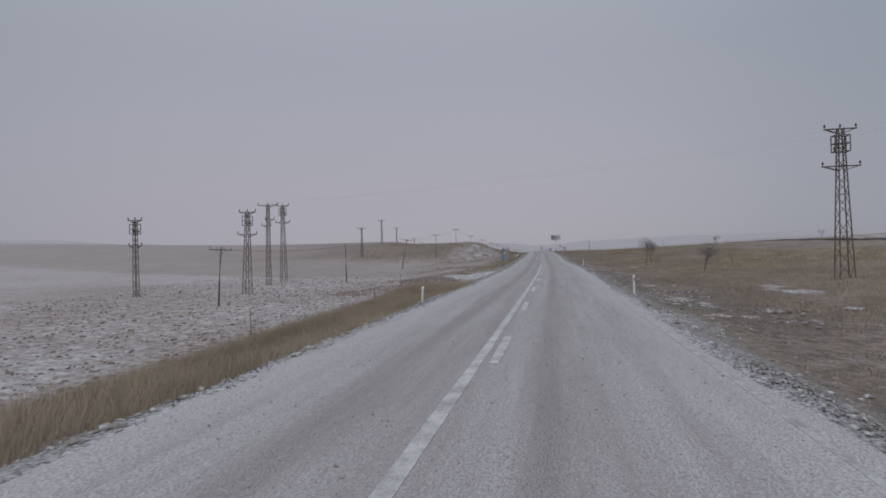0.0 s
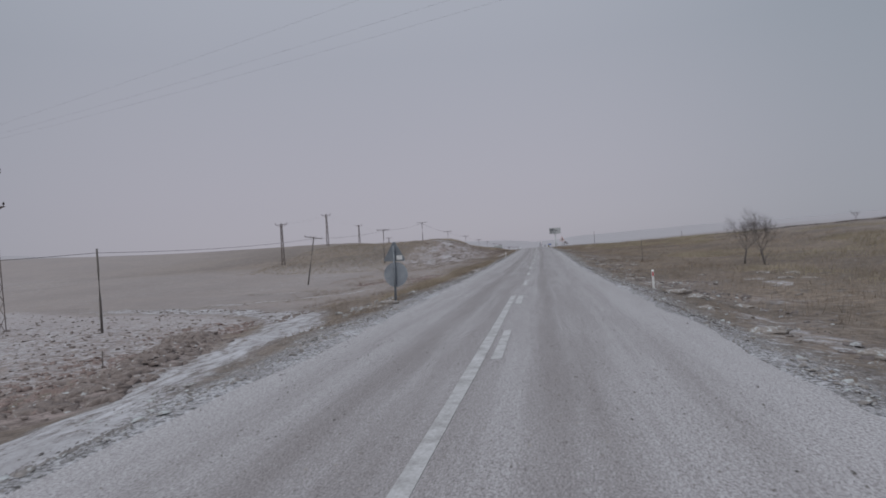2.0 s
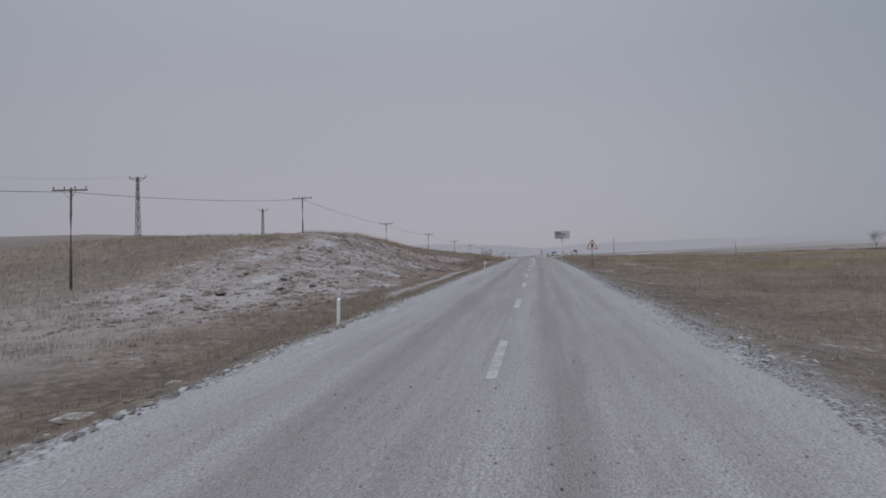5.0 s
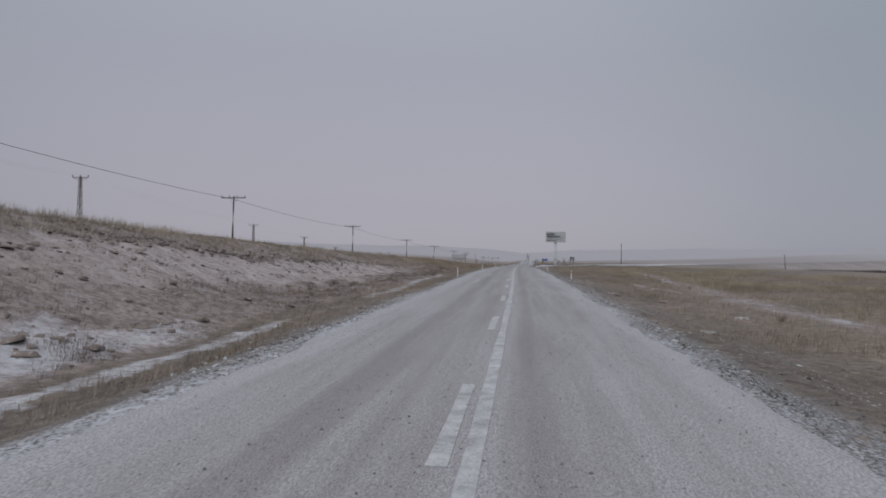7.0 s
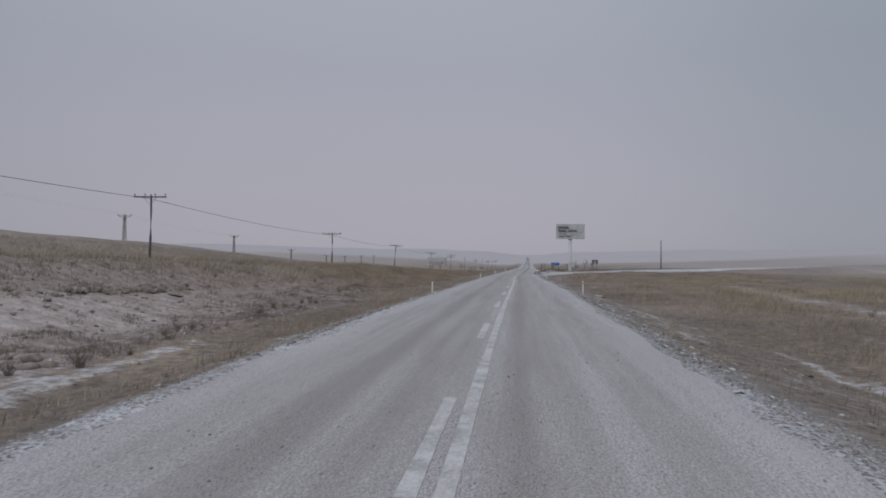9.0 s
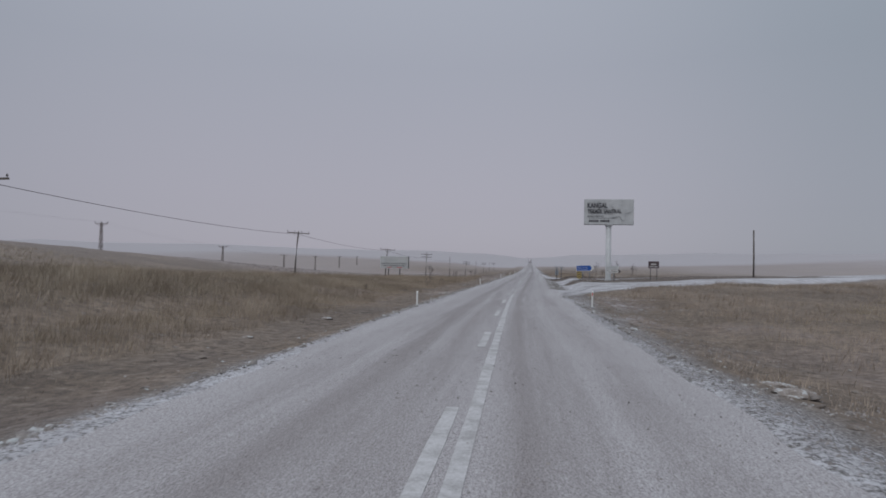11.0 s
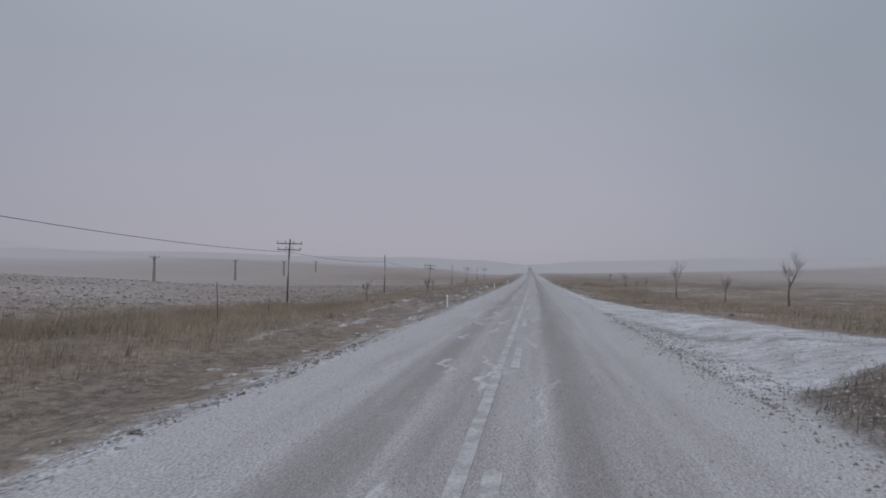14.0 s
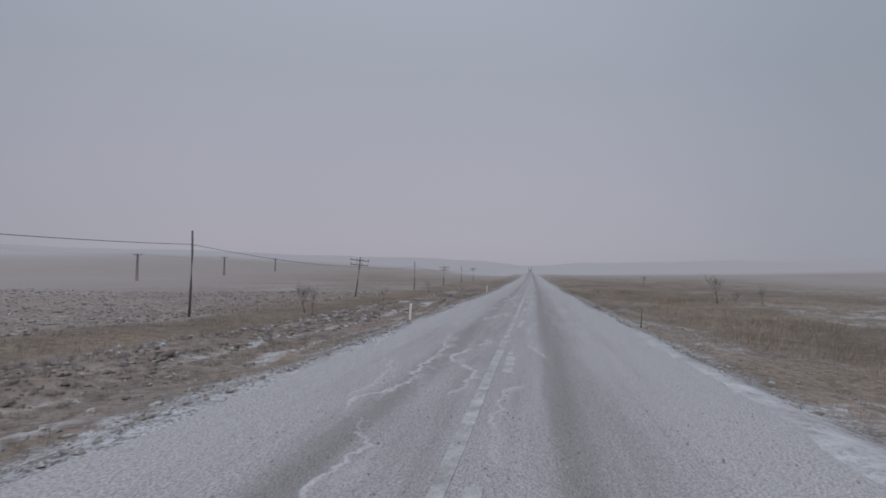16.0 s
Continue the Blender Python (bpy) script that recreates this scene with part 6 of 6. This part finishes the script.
clods("verge_clods", 7000, on_verge, (0.03, 0.10), M_VERGE, 6, "frozen crumbs of verge soil capped with snow", 0.5, False, 1.5)
clods("far_clods", 13000, far_plough, (0.05, 0.17), M_CHURN, 4, "ploughed frozen clods in a snowy field")

clods("churned_clods", 9000, churned, (0.03, 0.20), M_CHURN, 13, "dark churned earth dusted with snow beside the ruts", 0.55, False, 2.0)
clods("bend_clods", 6500, track_bend, (0.03, 0.19), M_RED_EARTH, 16, "reddish turned earth inside the bend of the farm track", 0.6, False, 2.0)
clods("lane_clods", 6000, lane_earth, (0.03, 0.17), M_RED_EARTH, 20, "reddish churned earth beside an old cart lane", 0.55, False, 2.0)
clods("ditch_rubble", 3600, right_rubble, (0.03, 0.17), M_CHURN, 19, "dark broken earth and stones along the ditch", 0.5, False, 2.0)
clods("track_rubble", 420, rubble, (0.04, 0.20), M_CRUST, 17, "pale rubble heaped beside the farm track", 0.6, False, 1.6)
clods("bank_domes", 5200, on_tussocks, (0.06, 0.26), M_TUSSOCK, 18, "rounded brown tussocks dotted over the bank", 0.55, False, 1.7)
clods("brow_clods", 1500, eroded_edge, (0.05, 0.24), M_CLOD, 14, "dark crumbling earth along the brow of the bank", 0.7, False, 1.8)
clods("shoulder_crust", 30000, crust, (0.02, 0.085), M_CRUST, 15, "frozen crumbs crusted with snow along the shoulder", 0.5, False, 2.4)


# ---- dry grass ----
def grass(name, count, where, tall, blades, width, mat, seed, label, clump=0.12):
    rs = np.random.RandomState(seed)
    u, y, k = where(rs, count)
    n = len(u)
    pos = np.stack([road_x(y) + u, y, surface(u, y)], 1)
    pos = np.repeat(pos, blades, 0)
    scale = np.repeat(k * (0.55 + 0.75 * rs.rand(n)), blades)
    m = len(pos)
    pos = pos + np.stack([rs.randn(m) * clump, rs.randn(m) * clump, np.full(m, -0.06)], 1)
    a, lean = rs.rand(m) * 6.283, np.abs(rs.randn(m)) * 0.6
    h = tall * scale * (0.5 + 0.6 * rs.rand(m)) + 0.05
    wide = width * (0.6 + 0.8 * rs.rand(m))
    side = np.stack([np.cos(a), np.sin(a), np.zeros(m)], 1) * wide[:, None]
    tip = np.stack([-np.sin(a) * lean * h + 0.12 * h, np.cos(a) * lean * h, h], 1)
    verts = np.stack([pos - side, pos + side, pos + tip], 1).reshape(-1, 3)
    faces = np.arange(3 * m).reshape(-1, 3)
    ob = new(name, mesh_from_arrays(name, verts, faces))
    ob.data.materials.append(mat)
    tagged(ob, label, "grass", kind="stuff")


def open_ground(u, y):
    soil, gravel, snow, paved, isle, haze, bench, tracked = masks(u, y)
    return (1 - 0.8 * soil) * (1 - bench) * (1 - isle) * (1 - gravel) * (1 - paved) * (1 - smooth(0.45, 0.62, snow))


def left_verge(rs, n):
    u, y = -4.9 - 9.3 * rs.rand(n), -6 + 80 * rs.rand(n)
    keep = (rs.rand(n) < open_ground(u, y)) & (y < 46 + 2.2 * (-u - 4.9) + rs.randn(n)) & (polygon_depth(u, y, APRON) < -0.2)
    return u[keep], y[keep], 0.9 + 0.5 * smooth(5.4, 7.5, -u[keep])


def left_side(rs, n):
    u, y = -5.0 - 22 * rs.rand(n) ** 1.3, 69 + 461 * rs.rand(n)
    k = 0.45 + 0.55 * smooth(-0.4, 0.5, lattice_noise(u / 2.5, y / 4.0, 51)) + 0.6 * smooth(94, 99, y) * (1 - smooth(124, 132, y)) * (1 - smooth(8.0, 9.5, -u)) + 0.8 * smooth(282, 315, y) * (1 - smooth(405, 440, y)) * smooth(6.5, 9.0, -u)
    k = k * (1 - 0.62 * smooth(292, 310, y) * (1 - smooth(430, 460, y)) * (1 - smooth(7.4, 9.0, -u)))
    keep = (rs.rand(n) < open_ground(u, y) * np.clip(k, 0, 1)) & (polygon_depth(u, y, APRON) < -0.3) & ((y > 84) | (u > -8.5)) & ((y > 115) | (polygon_depth(u, y, FIELD) < 0))
    return u[keep], y[keep], k[keep]


def right_side(rs, n):
    u, y = 5.1 + 34 * rs.rand(n) ** 1.3, -6 + 536 * rs.rand(n)
    k = 0.15 + 0.45 * smooth(-0.2, 0.6, lattice_noise(u / 3.0, y / 5.0, 52)) + 0.55 * smooth(6.5, 10, u) * (1 - 0.7 * smooth(13, 19, u) * smooth(398, 415, y))
    keep = rs.rand(n) < open_ground(u, y) * np.clip(k, 0, 1)
    return u[keep], y[keep], k[keep]


def golden_strip(rs, n):
    u, y = 12 + 34 * rs.rand(n), 70 + 276 * rs.rand(n)
    k = smooth(-0.5, 0.3, lattice_noise(u / 7.0, y / 16.0, 54)) * smooth(14, 19, u + 3 * lattice_noise(u / 4.0, y / 6.0, 55))
    keep = rs.rand(n) < open_ground(u, y) * k
    return u[keep], y[keep], 0.5 + 0.5 * k[keep]


def golden_left(rs, n):
    """Taller pale grass beyond the ditch: before the hill and again past it."""
    early = rs.rand(n) < 0.22
    u = np.where(early, -5.4 - 3.4 * rs.rand(n), -8.6 - 10.5 * rs.rand(n))
    y = np.where(early, 90 + 46 * rs.rand(n), 298 + 134 * rs.rand(n))
    k = 0.35 + 0.65 * smooth(-0.3, 0.4, lattice_noise(u / 2.2, y / 4.0, 72))
    k = np.where(early, k, k * (0.45 + 0.55 * smooth(9.0, 11.0, -u)))
    keep = rs.rand(n) < open_ground(u, y) * k
    return u[keep], y[keep], 0.6 + 0.5 * k[keep]


def hill_top(rs, n):
    u, y = -19 - 34 * rs.rand(n), 158 + 205 * rs.rand(n)
    keep = rs.rand(n) < open_ground(u, y)
    return u[keep], y[keep], 0.9 + 0 * u[keep]


def weeds(rs, n):
    u = np.where(rs.rand(n) < 0.55, -5.2 - 13 * rs.rand(n), 5.4 + 12 * rs.rand(n))
    y = 84 + 430 * rs.rand(n)
    k = smooth(0.15, 0.7, lattice_noise(u / 2.0, y / 3.0, 53))
    keep = (rs.rand(n) < k) & (masks(u, y)[1] < 0.3)
    return u[keep], y[keep], k[keep]


def brow(rs, n):
    """Taller grass standing back from the brow of the bank."""
    y = 204 + 150 * rs.rand(n)
    u = brow_line(y) + 0.3 - 9 * rs.rand(n) ** 1.2
    k = 0.5 + 0.5 * smooth(-0.3, 0.5, lattice_noise(u / 2.5, y / 5.0, 58))
    keep = rs.rand(n) < k
    return u[keep], y[keep], k[keep]


def lower_bank(rs, n):
    """Dark brush in clumps between the ditch and the pale bench."""
    y = 196 + 110 * rs.rand(n)
    u = -8.7 - 4.6 * rs.rand(n)
    k = smooth(-0.05, 0.45, lattice_noise(u / 1.1, y / 1.3, 59) + 0.3 * lattice_noise(u / 3.0, y / 5.0, 60))
    keep = rs.rand(n) < k
    return u[keep], y[keep], 0.5 + 0.8 * k[keep]


def bank_face(rs, n):
    u, y = -8.6 - 15 * rs.rand(n), 150 + 165 * rs.rand(n)
    k = smooth(-0.5, 0.6, lattice_noise(u / 0.9, y / 1.1, 36))
    keep = (rs.rand(n) < k) & (masks(u, y)[2] < 0.60)
    return u[keep], y[keep], 0.5 + 0.6 * k[keep]


def hedge_line(rs, n):
    y = 8 + 322 * rs.rand(n)
    u = 61 + 1.8 * rs.randn(n) + 2 * lattice_noise(u_zero(y), y / 17.0, 22)
    k = 0.4 + 0.6 * smooth(-0.4, 0.5, lattice_noise(u / 3.0, y / 7.0, 57))
    return u, y, k


def u_zero(y):
    return 61 / 11.0 + 0 * y


def islands(rs, n):
    u, y = 4.0 + 28 * rs.rand(n) ** 1.4, 363 + 44 * rs.rand(n)
    keep = rs.rand(n) < masks(u, y)[4]
    return u[keep], y[keep], 0.30 + 0.35 * (polygon_depth(u[keep], y[keep], ISLAND_2) > -0.3)


grass("verge_grass", 25000, left_verge, 0.38, 13, 0.0035, M_VERGE_GRASS, 11, "tall dry golden grass along the road verge", 0.16)
grass("dry_grass", 56000, left_side, 0.32, 10, 0.005, M_GRASS, 12, "dry straw-coloured steppe grass in clumps", 0.16)
grass("dry_grass", 80000, right_side, 0.42, 8, 0.0065, M_GRASS, 13, "dry straw-coloured steppe grass in clumps", 0.18)
grass("tall_verge_grass", 26000, golden_left, 0.46, 12, 0.0045, M_VERGE_GRASS, 22, "tall pale grass beyond the roadside ditch", 0.2)
grass("golden_grass", 48000, golden_strip, 0.52, 8, 0.009, M_GOLD, 18, "tall golden grass standing in the open field", 0.25)
grass("hill_grass", 13000, hill_top, 0.45, 8, 0.014, M_OLIVE, 14, "dry grass on the low hilltop", 0.2)
grass("dark_weeds", 8000, weeds, 0.20, 12, 0.005, M_BRUSH, 15, "dark dry weeds and thistle stalks", 0.14)
grass("brow_grass", 9000, brow, 0.50, 10, 0.008, M_OLIVE, 20, "olive-brown grass on the brow of the bank", 0.2)
grass("bank_brush", 9000, lower_bank, 0.17, 12, 0.006, M_BANK_BRUSH, 21, "dark brown brush in clumps on the lower bank", 0.17)
grass("bank_tussocks", 20000, bank_face, 0.13, 12, 0.007, M_BRUSH, 16, "low brown tussocks over the roadside bank", 0.13)
grass("field_edge_weeds", 9000, hedge_line, 0.55, 10, 0.018, M_WEED, 19, "dark withered weeds along the far field edge", 0.35)
grass("island_weeds", 11000, islands, 0.26, 10, 0.006, M_WEED, 17, "dark withered weeds on the junction islands", 0.16)


# ---- low bushes ----
def low_bush(seed, height):
    rng = random.Random(seed)
    th = thing("low_bush", Matrix.Translation((0, 0, -50)), "low leafless brown bush growing from the bank", "bush", "roadside bushes")
    bm = bmesh.new()
    for k in range(46):
        az, out = rng.uniform(0, 6.283), rng.uniform(0.15, 0.95)
        p = Vector((rng.gauss(0, 0.06), rng.gauss(0, 0.06), 0))
        d = Vector((math.cos(az) * out, math.sin(az) * out, 1)).normalized()
        pts = [p]
        for i in range(3):
            d = (d + Vector((rng.gauss(0, 0.18), rng.gauss(0, 0.18), rng.gauss(0, 0.1)))).normalized()
            p = p + d * height * rng.uniform(0.22, 0.4)
            pts.append(p)
        tube(bm, pts, [0.007, 0.006, 0.0045, 0.003], 3, False)
    part("crown", bm, M_TWIG, th)
    return th


bushes = [low_bush(200 + k, h) for k, h in enumerate((0.6, 0.8, 1.0))]
rng = random.Random(31)
spots = [(-9.0, 259.3), (-8.3, 260.4), (-8.7, 264.5), (-8.4, 262.3), (-9.3, 267.5), (-9.6, 256.0)] + [(-rng.uniform(9.2, 13.5), rng.uniform(228, 300)) for _ in range(2)] + [(-rng.uniform(14.5, 19), rng.uniform(245, 330)) for _ in range(7)]
spots += [(-9.2 - abs(rng.gauss(0, 1.7)), rng.uniform(222, 292)) for _ in range(26)]
spots += [(-rng.uniform(8.5, 14), rng.uniform(345, 400)) for _ in range(8)] + [(rng.uniform(12, 22), rng.uniform(200, 330)) for _ in range(3)] + [(11.5, 222.0), (14.0, 214.0)]
for i, (u, y) in enumerate(spots):
    m = Matrix.Translation(at(u, y, 0.0)) @ pose(0, 0, 0, 0, 0, rng.uniform(0, 360)) @ Matrix.Scale(rng.uniform(0.7, 1.15) * (0.6 if i < 6 else 1.0), 4)
    if i < 3:
        bushes[i].matrix_world = m
    else:
        copy_thing(bushes[i % 3], m)
